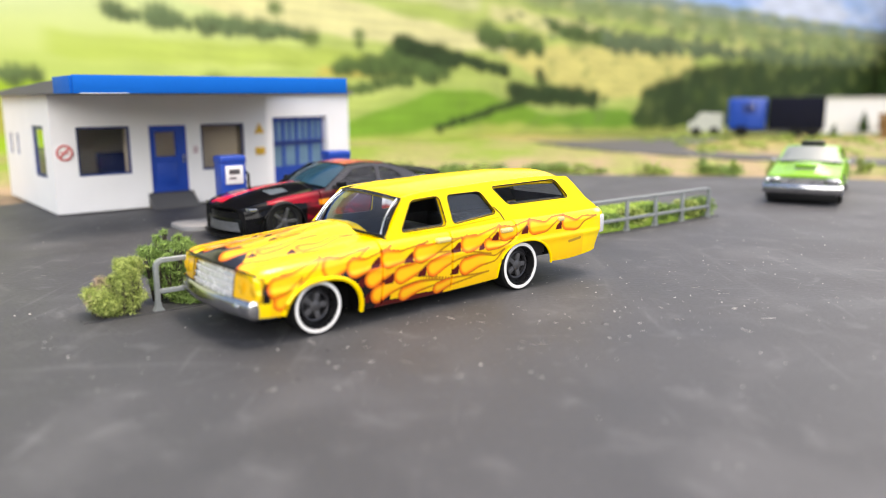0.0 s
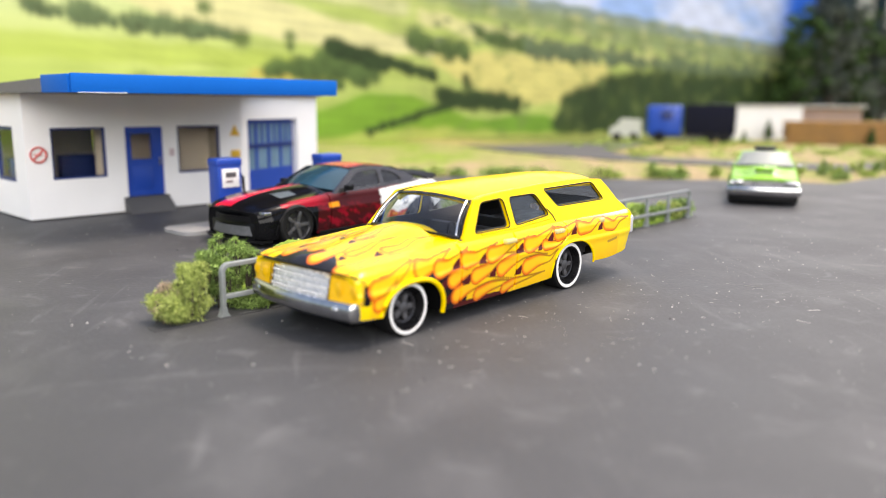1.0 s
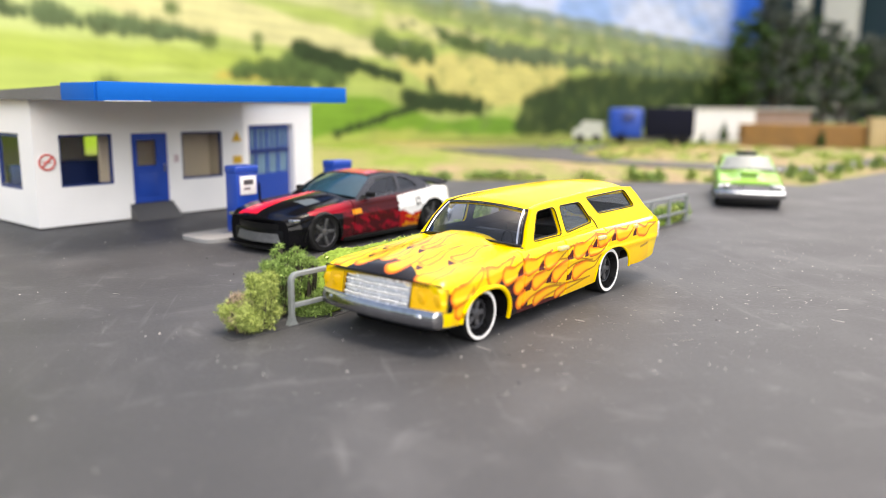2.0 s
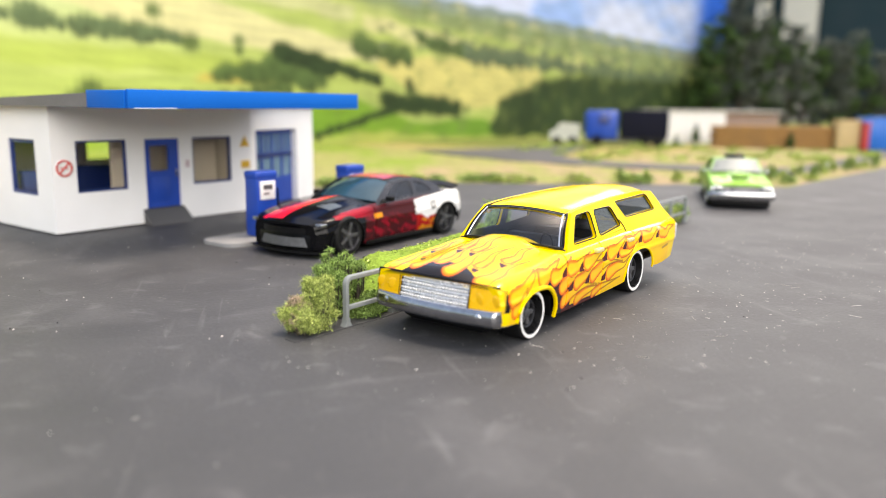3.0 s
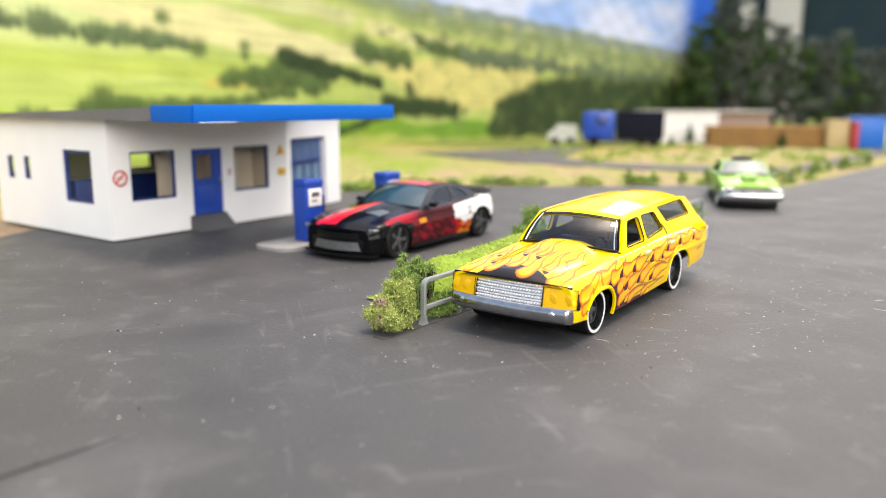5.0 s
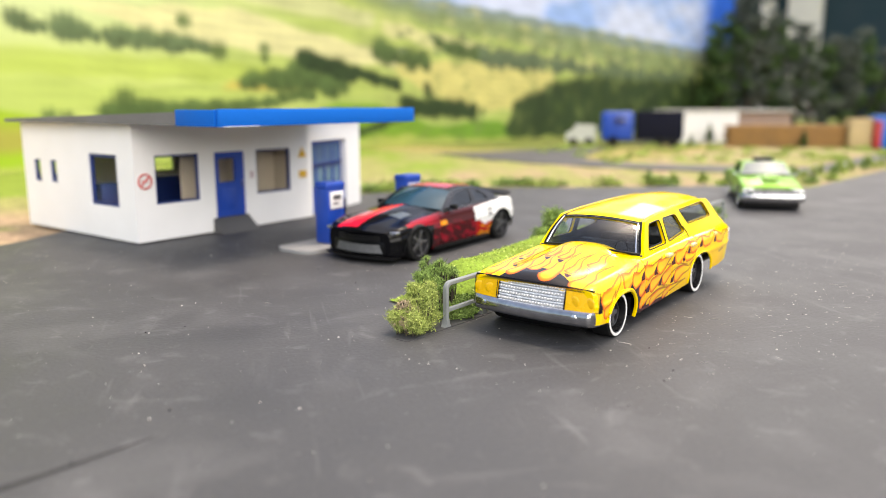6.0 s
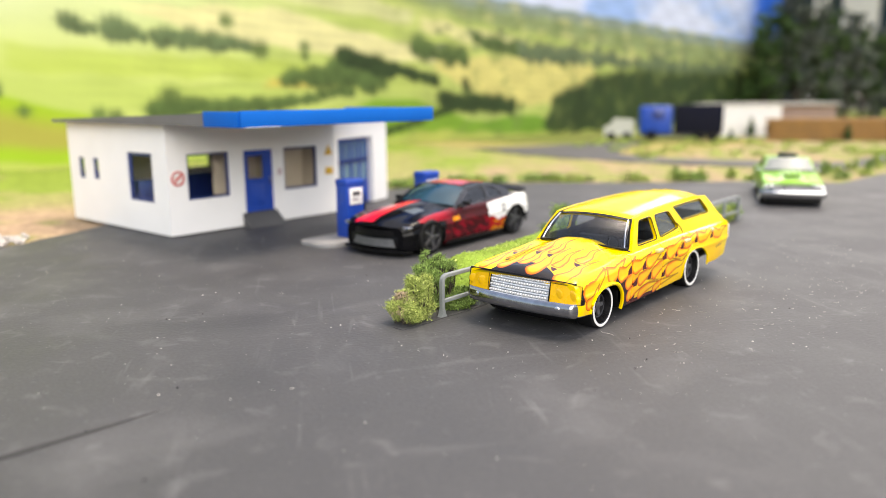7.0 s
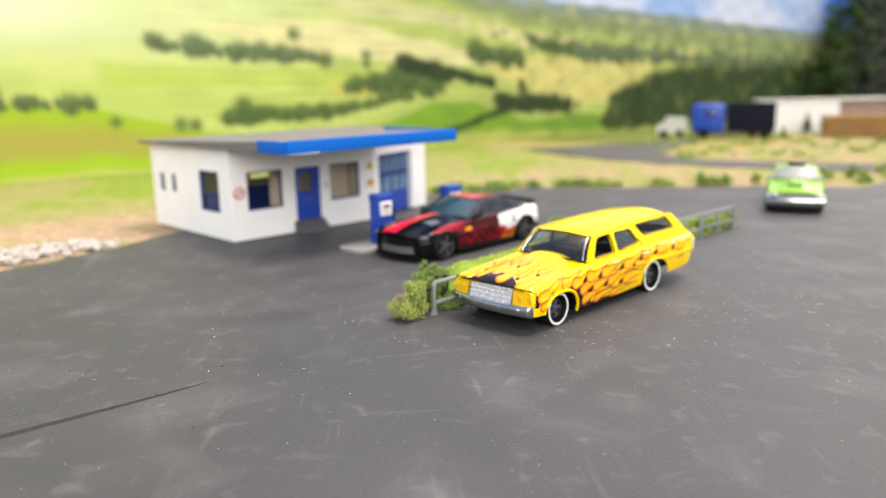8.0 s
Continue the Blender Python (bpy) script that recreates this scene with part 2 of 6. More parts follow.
def prism(bm, outline, to_point, thick):
    """A slab: the outline's points by to_point(a, b, depth) at depth 0 and thick."""
    front = [bm.verts.new(to_point(a, b, 0.0)) for a, b in outline]
    back = [bm.verts.new(to_point(a, b, thick)) for a, b in outline]
    bm.faces.new(front)
    bm.faces.new(list(reversed(back)))
    n = len(outline)
    for i in range(n):
        bm.faces.new((front[i], back[i], back[(i + 1) % n], front[(i + 1) % n]))
    bmesh.ops.recalc_face_normals(bm, faces=bm.faces)
    return bm


def tube(bm, points, radius, sides=8, closed=False):
    """A round bar along a line of points."""
    pts = [Vector(p) for p in points]
    n = len(pts)
    rings = []
    for i, p in enumerate(pts):
        a = pts[i - 1] if (i or closed) else p
        b = pts[(i + 1) % n] if (i < n - 1 or closed) else p
        way = (b - a).normalized()
        up = Vector((0, 0, 1)) if abs(way.z) < 0.9 else Vector((1, 0, 0))
        s = way.cross(up).normalized()
        u = s.cross(way)
        rings.append([bm.verts.new(p + radius * (math.cos(k * math.tau / sides) * s + math.sin(k * math.tau / sides) * u)) for k in range(sides)])
    for i in range(n if closed else n - 1):
        r, q = rings[i], rings[(i + 1) % n]
        for k in range(sides):
            bm.faces.new((r[k], r[(k + 1) % sides], q[(k + 1) % sides], q[k]))
    if not closed:
        bm.faces.new(rings[0])
        bm.faces.new(list(reversed(rings[-1])))
    bmesh.ops.recalc_face_normals(bm, faces=bm.faces)
    return bm


def lathe(bm, profile, segs=48):
    """Turns a profile of (radius, y) about the y axis."""
    rings = []
    for r, y in profile:
        rings.append([bm.verts.new((r * math.cos(k * math.tau / segs), y, r * math.sin(k * math.tau / segs))) for k in range(segs)])
    for a, b in zip(rings, rings[1:]):
        for k in range(segs):
            bm.faces.new((a[k], a[(k + 1) % segs], b[(k + 1) % segs], b[k]))
    bmesh.ops.remove_doubles(bm, verts=bm.verts, dist=1e-4)
    bmesh.ops.recalc_face_normals(bm, faces=bm.faces)
    return bm


def grid_faces(rows, cols):
    i = np.arange(rows - 1)[:, None] * cols + np.arange(cols - 1)[None, :]
    i = i.ravel()
    return np.stack([i, i + cols, i + cols + 1, i + 1], axis=1)


def curve_of(*pairs):
    """A smooth curve through the points, with no overshoot."""
    xs, ys = np.array([p[0] for p in pairs], float), np.array([p[1] for p in pairs], float)
    h, d = np.diff(xs), np.diff(ys) / np.diff(xs)
    m = np.zeros_like(ys)
    m[0], m[-1] = d[0], d[-1]
    for k in range(1, len(xs) - 1):
        m[k] = 0.0 if d[k - 1] * d[k] <= 0 else 2 * d[k - 1] * d[k] / (d[k - 1] + d[k])

    def at(x):
        x = np.clip(np.asarray(x, float), xs[0], xs[-1])
        k = np.clip(np.searchsorted(xs, x, side="right") - 1, 0, len(h) - 1)
        t = (x - xs[k]) / h[k]
        return (2 * t ** 3 - 3 * t ** 2 + 1) * ys[k] + (t ** 3 - 2 * t ** 2 + t) * h[k] * m[k] + (3 * t ** 2 - 2 * t ** 3) * ys[k + 1] + (t ** 3 - t ** 2) * h[k] * m[k + 1]

    return at


def smooth(a, b, x):
    k = np.clip((x - a) / (b - a), 0, 1)
    return k * k * (3 - 2 * k)


def wave(x, y, seed, size, octaves=3):
    """Smooth noise made of turned sine waves, about -1 to 1."""
    rng = np.random.RandomState(seed)
    out = np.zeros_like(x, dtype=float)
    for o in range(octaves):
        for k in range(4):
            a, ph = rng.uniform(0, math.tau, 2)
            f = 2 ** o / size * rng.uniform(0.7, 1.4) * math.tau
            out += np.sin((x * math.cos(a) + y * math.sin(a)) * f + ph) * 0.5 ** o / 4
    return out * 1.3


# ---- cars ----
def wheel(parent, x, y, r, width, side, style):
    """One wheel with its outer face at y; side is -1 for the near side."""
    s = side
    deep = 2.0 if style == "whitewall" else 1.1
    rim_r = r * (0.80 if style == "whitewall" else 0.72)
    bm = lathe(bmesh.new(), [(rim_r, 0.15 * s * -1), (rim_r + 0.1, 0.0), (r - 0.3, 0.0), (r, -0.35 * s), (r, -(width - 0.4) * s), (r - 0.4, -width * s), (rim_r * 0.5, -width * s)])
    hub = part("wheel", bm, tyre_mat, parent, "black tyre with a rim")
    hub.location = (x * MM, y * MM, r * MM)
    if style == "whitewall":
        bm = lathe(bmesh.new(), [(rim_r - 0.02, 0.0), (rim_r + 0.03, 0.06 * s), (r - 0.36, 0.06 * s), (r - 0.32, 0.0)])
        part("whitewall", bm, white_print, hub, "white painted ring")
    bm = lathe(bmesh.new(), [(rim_r, 0.02 * s), (rim_r - 0.15, -0.1 * s), (rim_r - 0.3, -deep * s), (rim_r * 0.55, -deep * s), (rim_r * 0.5, (0.4 - deep) * s), (rim_r * 0.28, (0.5 - deep) * s), (rim_r * 0.25, (0.8 - deep) * s), (0.001, (0.85 - deep) * s)], 40)
    part("rim", bm, rim_black if style == "whitewall" else rim_grey if style == "spoke" else chrome, hub)
    count = 5
    bm = bmesh.new()
    for k in range(count):
        piece = bmesh.new()
        if style == "whitewall":
            box(piece, rim_r * 0.24, rim_r * 0.60, -0.28, 0.28, -0.42, 0.42, 0.12)
        else:
            box(piece, rim_r * 0.2, rim_r * 0.97, -0.22, 0.22, -0.46, 0.46, 0.12)
        bmesh.ops.rotate(piece, matrix=Matrix.Rotation(k * math.tau / count, 3, "Y"), verts=piece.verts)
        bmesh.ops.translate(piece, vec=(0, (-1.35 if style == "whitewall" else -0.4) * s, 0), verts=piece.verts)
        tmp = bpy.data.meshes.new("tmp")
        piece.to_mesh(tmp)
        piece.free()
        bm.from_mesh(tmp)
        bpy.data.meshes.remove(tmp)
    if style == "whitewall":
        dish = [(rim_r * 0.58, -1.6 * s), (rim_r * 0.60, -1.0 * s), (rim_r * 0.66, -0.9 * s), (rim_r * 0.70, -1.0 * s), (rim_r * 0.71, -1.7 * s)]
        part("dish_ring", lathe(bmesh.new(), dish, 36), rim_grey, hub)
    part("spoke_ring", bm, dark_grey if style == "whitewall" else spoke_grey if style == "spoke" else dull_chrome, hub)
    bm = lathe(bmesh.new(), [(rim_r * 0.26, (0.8 - deep) * s), (rim_r * 0.25, (1.0 - deep) * s), (rim_r * 0.16, (1.15 - deep) * s), (0.001, (1.2 - deep) * s)], 24)
    part("hub_cap", bm, spoke_grey, hub)
    return hub


def car_shell(parent, spec, paint, material, step):
    """The lower body: flanks with wheel arches, bonnet and rear deck, left open under the cabin."""
    x0, x1 = spec["nose"], spec["tail"]
    arches = spec["arches"]
    xs = set(np.round(np.arange(x0, x1 + step / 2, step), 3).tolist())
    for xc, a, zc, b in arches:
        xs |= {round(xc + a * math.cos(k * math.pi / 28), 3) for k in range(29)}
        xs |= {round(xc - a - 0.02, 3), round(xc + a + 0.02, 3)}
    for gx, _, _ in spec["grooves"]:
        xs |= {round(gx + 0.06 * k, 3) for k in range(-7, 8)}
    xs |= {round(x0 + d, 3) for d in (0.05, 0.12, 0.2, 0.3, 0.45, 0.65)}
    xs = np.array(sorted(x for x in xs if x0 <= x <= x1))
    low = np.array(spec["sill"](xs))
    for xc, a, zc, b in arches:
        k = np.abs(xs - xc) <= a + 1e-6
        low[k] = np.maximum(low[k], zc + b * np.maximum(0, 1 - np.abs((xs[k] - xc) / a) ** spec["square"]) ** (1 / spec["square"]))
    W, top, crown = spec["half"](xs), spec["top"](xs), spec["crown"](xs)
    flank = int((top.max() - 2.5) / step)
    deck = int(11 / step)
    rnd = 20
    rows = []
    edge = spec["edge"]
    for i in range(flank):
        k = i / (flank - 1)
        z = low + (top - edge - low) * k
        h = (z - 2.0) / (top - 2.0)
        y = W * (1 - spec["tuck"] * (1 - np.minimum(h / 0.45, 1)) ** 2 - spec["lean"] * np.maximum(h - 0.55, 0) ** 1.5)
        crease = 0.16 * np.exp(-((h - 0.62) / 0.05) ** 2)
        y = y + crease
        for gx, gz0, gz1 in spec["grooves"]:
            y = y - 0.8 * np.exp(-((xs - gx - (z - 8) * spec["groove_lean"]) / 0.14) ** 2) * ((z > gz0) & (z < gz1))
        if "door_curve" in spec:
            line, gz0, gz1 = spec["door_curve"]
            y = y - 0.7 * np.exp(-((xs - line(z)) / 0.16) ** 2) * ((z > gz0) & (z < gz1))
        rows.append((y, z))
    y_edge, z_edge = rows[-1]
    for i in range(1, rnd + 1):
        a = i / rnd * math.pi / 2
        rows.append((y_edge - edge * (1 - math.cos(a)) * 1.1, z_edge + edge * math.sin(a)))
    y_in, z_in = rows[-1]
    for i in range(1, deck + 1):
        k = i / deck
        y = y_in * (1 - k)
        rise = crown * smooth(0, 1, k)
        dome = spec["dome"](xs) * (smooth(0.22, 0.74, k))
        rows.append((y, z_in + rise + dome))
    nr, nx = len(rows), len(xs)
    Y = np.array([r[0] for r in rows]).T
    Z = np.array([r[1] for r in rows]).T
    X = np.repeat(xs[:, None], nr, 1)
    round_off = spec["nose_round"] * np.clip(1 - (xs - x0) / spec["nose_reach"], 0, 1)[:, None] ** 2.2
    Z = Z - round_off * smooth(z_in.mean() - 3, z_in.mean(), Z)
    pull = spec["nose_v"] * (Y / 13.0) ** 2 * np.exp(-(X - x0) / 6.0)
    X = X + pull + spec["rake"] * smooth(x1 - 12, x1, X) * np.clip((Z - 6.0) / 6.0, 0, 1)
    faces = grid_faces(nx, nr)
    col, row = faces[:, 0] // nr, faces[:, 0] % nr
    g0, g1 = spec["open"]
    inside = (row >= flank + rnd - 6) & (xs[col] > g0) & (xs[col] < g1)
    faces = faces[~inside]
    half = np.stack([X.ravel(), -Y.ravel(), Z.ravel()], 1)
    other = half * np.array([1, -1, 1])
    verts = np.concatenate([half, other])
    all_faces = faces[:, ::-1].tolist() + (faces + len(half)).tolist()
    # closing faces at nose and tail
    n = len(half)
    for c, flip in ((0, False), (nx - 1, True)):
        ring = [c * nr + i for i in range(nr)] + [n + c * nr + i for i in reversed(range(nr - 1))]
        all_faces.append(ring if not flip else ring[::-1])
    flat_row = np.tile(np.tile(np.arange(nr), nx), 2)
    colors = paint(verts[:, 0], verts[:, 1], verts[:, 2], flat_row >= flank + rnd - 1)
    return from_arrays("body", verts, all_faces, material, parent, colors=colors, sharp=50)


def arch_lip(parent, spec, mat_, radius=0.3):
    for xc, a, zc, b in spec["arches"]:
        for side in (-1, 1):
            pts = []
            for k in range(25):
                an = math.pi * k / 24
                p = 2 / spec["square"]
                x, z = xc + a * math.copysign(abs(math.cos(an)) ** p, math.cos(an)), zc + b * math.sin(an) ** p
                h = (z - 2.0) / (spec["top"](x) - 2.0)
                y = float(spec["half"](x)) * (1 - spec["tuck"] * (1 - min(h / 0.45, 1)) ** 2)
                if z > spec["sill"](x) - 0.3:
                    pts.append((x, side * (y - 0.05), z))
            part("wheel_arch", tube(bmesh.new(), pts, radius if xc < 30 else 0.6 * radius, 6), mat_, parent)


def sheet(fn, nu, nv, thick=0.0):
    """A grid of points fn(u, v), u and v from 0 to 1, as a bmesh."""
    bm = bmesh.new()
    g = [[bm.verts.new(fn(i / nu, j / nv)) for j in range(nv + 1)] for i in range(nu + 1)]
    for i in range(nu):
        for j in range(nv):
            bm.faces.new((g[i][j], g[i + 1][j], g[i + 1][j + 1], g[i][j + 1]))
    bmesh.ops.recalc_face_normals(bm, faces=bm.faces)
    if thick:
        bmesh.ops.solidify(bm, geom=bm.faces[:], thickness=thick)
    return bm


# ---- ground ----
def ground_colour(x, y):
    """Turf and sand of the scenery beyond the asphalt."""
    v, w = 0.8 * x + 0.6 * y, -0.6 * x + 0.8 * y
    n1, n2 = wave(x, y, 3, 120), wave(x, y, 4, 35)
    lime, sand, olive = np.array((0.20, 0.27, 0.045)), np.array((0.37, 0.265, 0.18)), np.array((0.10, 0.14, 0.03))
    k = smooth(-0.25, 0.35, n1 + 0.35 * n2)[:, None]
    c = lime * k + (0.6 * lime + 0.4 * sand) * (1 - k)
    # sand along the lot's edges and on the island between the roads
    near_left = (smooth(100, 45, np.abs(w - 310)) * smooth(120, 30, v))[:, None] * smooth(-0.9, 0.0, n2 + 0.2)[:, None]
    c = c * (1 - near_left) + sand * near_left
    strip = (smooth(120, 190, v) * smooth(400, 330, w) * smooth(900, 700, v))[:, None] * smooth(-0.45, 0.35, n2 + 0.5 * n1)[:, None]
    c = c * (1 - 0.85 * strip) + sand * 0.85 * strip
    yard = (smooth(430, 480, v) * smooth(300, 330, w))[:, None] * 0.65
    c = c * (1 - yard) + np.array((0.34, 0.27, 0.10)) * yard
    back = (smooth(380, 420, w) * smooth(500, 560, v))[:, None] * 0.8
    c = c * (1 - back) + olive * back
    return c


gx, gy = np.meshgrid(np.linspace(-700, 1900, 327), np.linspace(-500, 1900, 301), indexing="ij")
gx, gy = gx.ravel(), gy.ravel()
gz = -0.6 + 0.5 * wave(gx, gy, 8, 40)
gz = np.minimum(gz, -0.2)
ground = from_arrays("ground", np.stack([gx, gy, gz], 1), grid_faces(327, 301)[:, ::-1], ground_mat, colors=ground_colour(gx, gy))
tagged(ground, "sandy and lime green scatter turf of the layout", "ground", kind="structure")


def rough_sheet(name, outline, material, z, label, category, thick=0.8, jitter=1.2, seed=1, cut=6.0):
    """A thin slab with a slightly ragged edge round the outline."""
    rng = random.Random(seed)
    pts = []
    for (ax, ay), (bx, by) in zip(outline, outline[1:] + outline[:1]):
        d = math.hypot(bx - ax, by - ay)
        n = max(1, int(d / cut)) if d < 900 else 1
        for i in range(n):
            k = i / n
            pts.append((ax + (bx - ax) * k + rng.uniform(-jitter, jitter), ay + (by - ay) * k + rng.uniform(-jitter, jitter)))
    bm = prism(bmesh.new(), pts, lambda a, b, d: (a, b, z - d), thick)
    ob = part(name, bm, material)
    return tagged(ob, label, category, kind="structure")


# the asphalt lot with the road that leaves it
rough_sheet("road", [(-600, -450), (1800, -450), (1800, 1420), (330, 428), (190, 332), (148, 352), (100, 356), (24, 373), (-36, 360), (-60, 352), (-130, 300), (-151, 272),
                     (-167, 237), (-194, 203), (-260, 160), (-600, 60)], asphalt, 0.0, "dark grey matt painted asphalt with dust and scuffs", "road")
rough_sheet("road", [(60, 660), (74, 622), (84, 576), (114, 515), (150, 472), (200, 426), (244, 398), (1500, 1270), (1500, 1330), (272, 441), (176, 500), (160, 560), (205, 640), (240, 690), (200, 700), (157, 677), (109, 662)], asphalt_far, 0.05,
            "narrow grey side road across sandy turf", "road", seed=2)


# a dark scuff line in the asphalt
def scuff():
    bm = bmesh.new()
    n = 24
    a, b = Vector((-150, 49, 0)), Vector((-97.5, 88.8, 0))
    way = (b - a).normalized()
    s = Vector((-way.y, way.x, 0))
    left, right = [], []
    for i in range(n + 1):
        k = i / n
        w = 1.15 * (1 - k) ** 0.6 + 0.05
        p = a + (b - a) * k + s * 0.6 * math.sin(k * 5.0)
        left.append(bm.verts.new(p + s * w + Vector((0, 0, 0.06))))
        right.append(bm.verts.new(p - s * w + Vector((0, 0, 0.06))))
    for i in range(n):
        bm.faces.new((right[i], right[i + 1], left[i + 1], left[i]))
    return bm


tagged(part("scuff_mark", scuff(), seam_mat), "dark tapering scuff line on the asphalt", "mark", kind="structure")


# ---- printed landscape on the back board ----
def landscape(v, z):
    c = np.zeros((len(v), 3))
    c[:] = (0.50, 0.58, 0.16)

    def lay(mask, colour):
        m = np.clip(mask, 0, 1)[:, None]
        c[:] = c * (1 - m) + np.array(colour) * m

    def under(*pairs, soft=2.5):
        return smooth(soft, -soft, z - curve_of(*pairs)(v) - 1.6 * wave(v, z * 0, 21, 60))

    def band(lo, hi, v0, v1, soft=3.0):
        return (1 - under(*lo, soft=soft)) * under(*hi, soft=soft) * smooth(v0 - 8, v0 + 8, v) * smooth(v1 + 8, v1 - 8, v)

    n = wave(v, z * 3, 5, 150)
    lay(smooth(-0.5, 0.8, n) * 0.7, (0.62, 0.68, 0.22))
    lay(smooth(420, 150, v) * smooth(60, 115, z) * 0.8, (0.74, 0.78, 0.40))
    lay(smooth(150, 40, v) * smooth(85, 125, z) * 0.7, (0.86, 0.88, 0.62))
    # far country and sky on the right
    lay((1 - under((-200, 260), (300, 190), (500, 128), (720, 112), (1000, 96), (1320, 88), soft=8)) * 0.85, (0.27, 0.33, 0.15))
    lay((1 - under((-200, 330), (350, 210), (500, 141), (720, 133), (1000, 122), (1320, 112), soft=7)) * 0.85, (0.30, 0.36, 0.30))
    sky_mask = 1 - under((-200, 400), (350, 230), (500, 152), (711, 146), (947, 139), (1320, 128), soft=3)
    lay(sky_mask, (0.42, 0.58, 0.84))
    cloud = smooth(-0.35, 0.5, wave(v, z * 2.2, 31, 260, 4) + 0.5 * smooth(1250, 900, v)) * smooth(1310, 1180, v)
    lay(sky_mask * cloud * 0.85, (0.84, 0.87, 0.92))
    lay(sky_mask * smooth(1235, 1310, v), (0.05, 0.20, 0.75))
    # fields
    lay(band(((150, 118), (194, 107), (287, 88), (484, 78)), ((150, 121), (194, 113), (310, 117), (400, 104), (484, 93)), 185, 505), (0.80, 0.74, 0.36))
    lay(band(((480, 108), (640, 92)), ((480, 122), (640, 108)), 480, 650), (0.78, 0.74, 0.33))
    lay(band(((280, 128), (480, 112)), ((280, 150), (480, 126)), 300, 470), (0.66, 0.66, 0.30))
    lay(band(((490, 72), (640, 34), (780, 40)), ((490, 80), (600, 88), (780, 84)), 500, 790), (0.76, 0.68, 0.24))
    lay(band(((640, 92), (1200, 80)), ((640, 102), (1200, 92)), 650, 900), (0.60, 0.60, 0.24))
    lay(band(((100, 64), (330, 60)), ((100, 82), (330, 74)), 100, 345) * 0.6, (0.46, 0.55, 0.10))
    lay(under((-200, 54), (40, 52), (108, 45), (164, 32), (230, 20), (300, 8)), (0.36, 0.50, 0.05))
    lay(band(((-200, 14), (200, 8)), ((-200, 44), (60, 38), (180, 24)), -200, 190, soft=8) * 0.85, (0.42, 0.36, 0.09))
    lay(under((-200, 16), (120, 12), (300, -4), soft=5) * smooth(330, 200, v), (0.36, 0.52, 0.05))
    lay(under((180, 20), (318, 26), (444, 52), (500, 44), (560, 30), (690, 4), soft=3) * smooth(190, 250, v), (0.48, 0.56, 0.16))
    lay(under((300, 8), (350, 24), (444, 44), (525, 28), (560, 20), (640, 2), soft=3) * smooth(290, 330, v), (0.22, 0.38, 0.05))
    lay(under((540, 0), (600, 22), (660, 24), (700, 10)) * smooth(555, 585, v) * smooth(720, 690, v), (0.20, 0.36, 0.05))
    lay(under((-200, 3), (330, 3), (480, 10), (700, 2), (1400, 2), soft=3) * 0.9, (0.50, 0.54, 0.14))
    lay(band(((286, 52), (390, 55)), ((286, 58), (330, 60), (390, 60)), 300, 390), (0.60, 0.48, 0.12))

    # mottled growth over the fields, streaked along the slopes
    streak = wave(v + 1.5 * z, z * 6 + 0.8 * v, 61, 42, 4)
    c *= (1 + 0.13 * streak * smooth(60, 300, v))[:, None]
    blot = smooth(0.25, 0.8, wave(v, z * 2.4, 62, 55, 3)) * smooth(330, 620, v) * smooth(1330, 1250, v) * (1 - sky_mask)
    lay(blot * 0.45, (0.20, 0.26, 0.08))
    lay(smooth(0.35, 0.8, wave(v, z * 2.8, 63, 48, 3)) * smooth(420, 640, v) * smooth(60, 90, z) * (1 - sky_mask) * 0.5, (0.70, 0.64, 0.26))
    # trees and hedges as soft clumps
    rng = np.random.RandomState(7)

    def clump(cv, cz, r, colour, squash=0.9):
        near = (np.abs(v - cv) < 1.6 * r) & (np.abs(z - cz) < 1.6 * r)
        vv, zz = v[near], z[near]
        d = np.sqrt(((vv - cv) / r) ** 2 + ((zz - cz) / (r * squash)) ** 2) + 0.16 * np.sin(vv * 1.1 + cv) + 0.14 * np.sin(zz * 1.4 + cz)
        m = (smooth(1.45, 0.35, d) * 0.92)[:, None]
        c[near] = c[near] * (1 - m) + np.array(colour) * rng.uniform(0.85, 1.35) * m

    def row(a, b, count, r, colour, wobble=2.0):
        count = int(count * 1.7)
        for i in range(count):
            k = (i + rng.uniform(-0.3, 0.3)) / max(1, count - 1)
            cv, cz, q = a[0] + (b[0] - a[0]) * k, a[1] + (b[1] - a[1]) * k + rng.uniform(-wobble, wobble), r * rng.uniform(0.5, 1.4)
            clump(cv, cz + 0.3 * q, q, colour)
            clump(cv + 2, cz - 0.3 * q, 0.7 * q, tuple(0.75 * p for p in colour))

    far, mid, dark = (0.14, 0.18, 0.09), (0.09, 0.135, 0.04), (0.034, 0.058, 0.018)
    for i in range(70):
        cv = rng.uniform(500, 1300)
        clump(cv, 125 - 0.028 * (cv - 500) - rng.uniform(0, 36), rng.uniform(3, 9), far, 0.45)
    row((143, 94), (282, 86), 15, 7.0, (0.12, 0.16, 0.07), 2.5)
    clump(295, 84, 9, mid), clump(265, 105, 7, mid), clump(340, 88, 6, mid), clump(340, 80, 5, mid)
    row((-150, 58), (90, 52), 22, 6.5, (0.10, 0.14, 0.05))
    clump(110, 38, 5, mid), clump(160, 34, 7, mid), clump(172, 33, 6, mid)
    row((198, 37), (300, 38), 16, 6.0, mid), row((300, 38), (390, 51), 14, 4.5, mid), clump(214, 46, 10, mid)
    row((318, 62), (425, 64), 14, 8.0, mid, 5), row((370, 74), (415, 58), 8, 8.5, mid, 4)
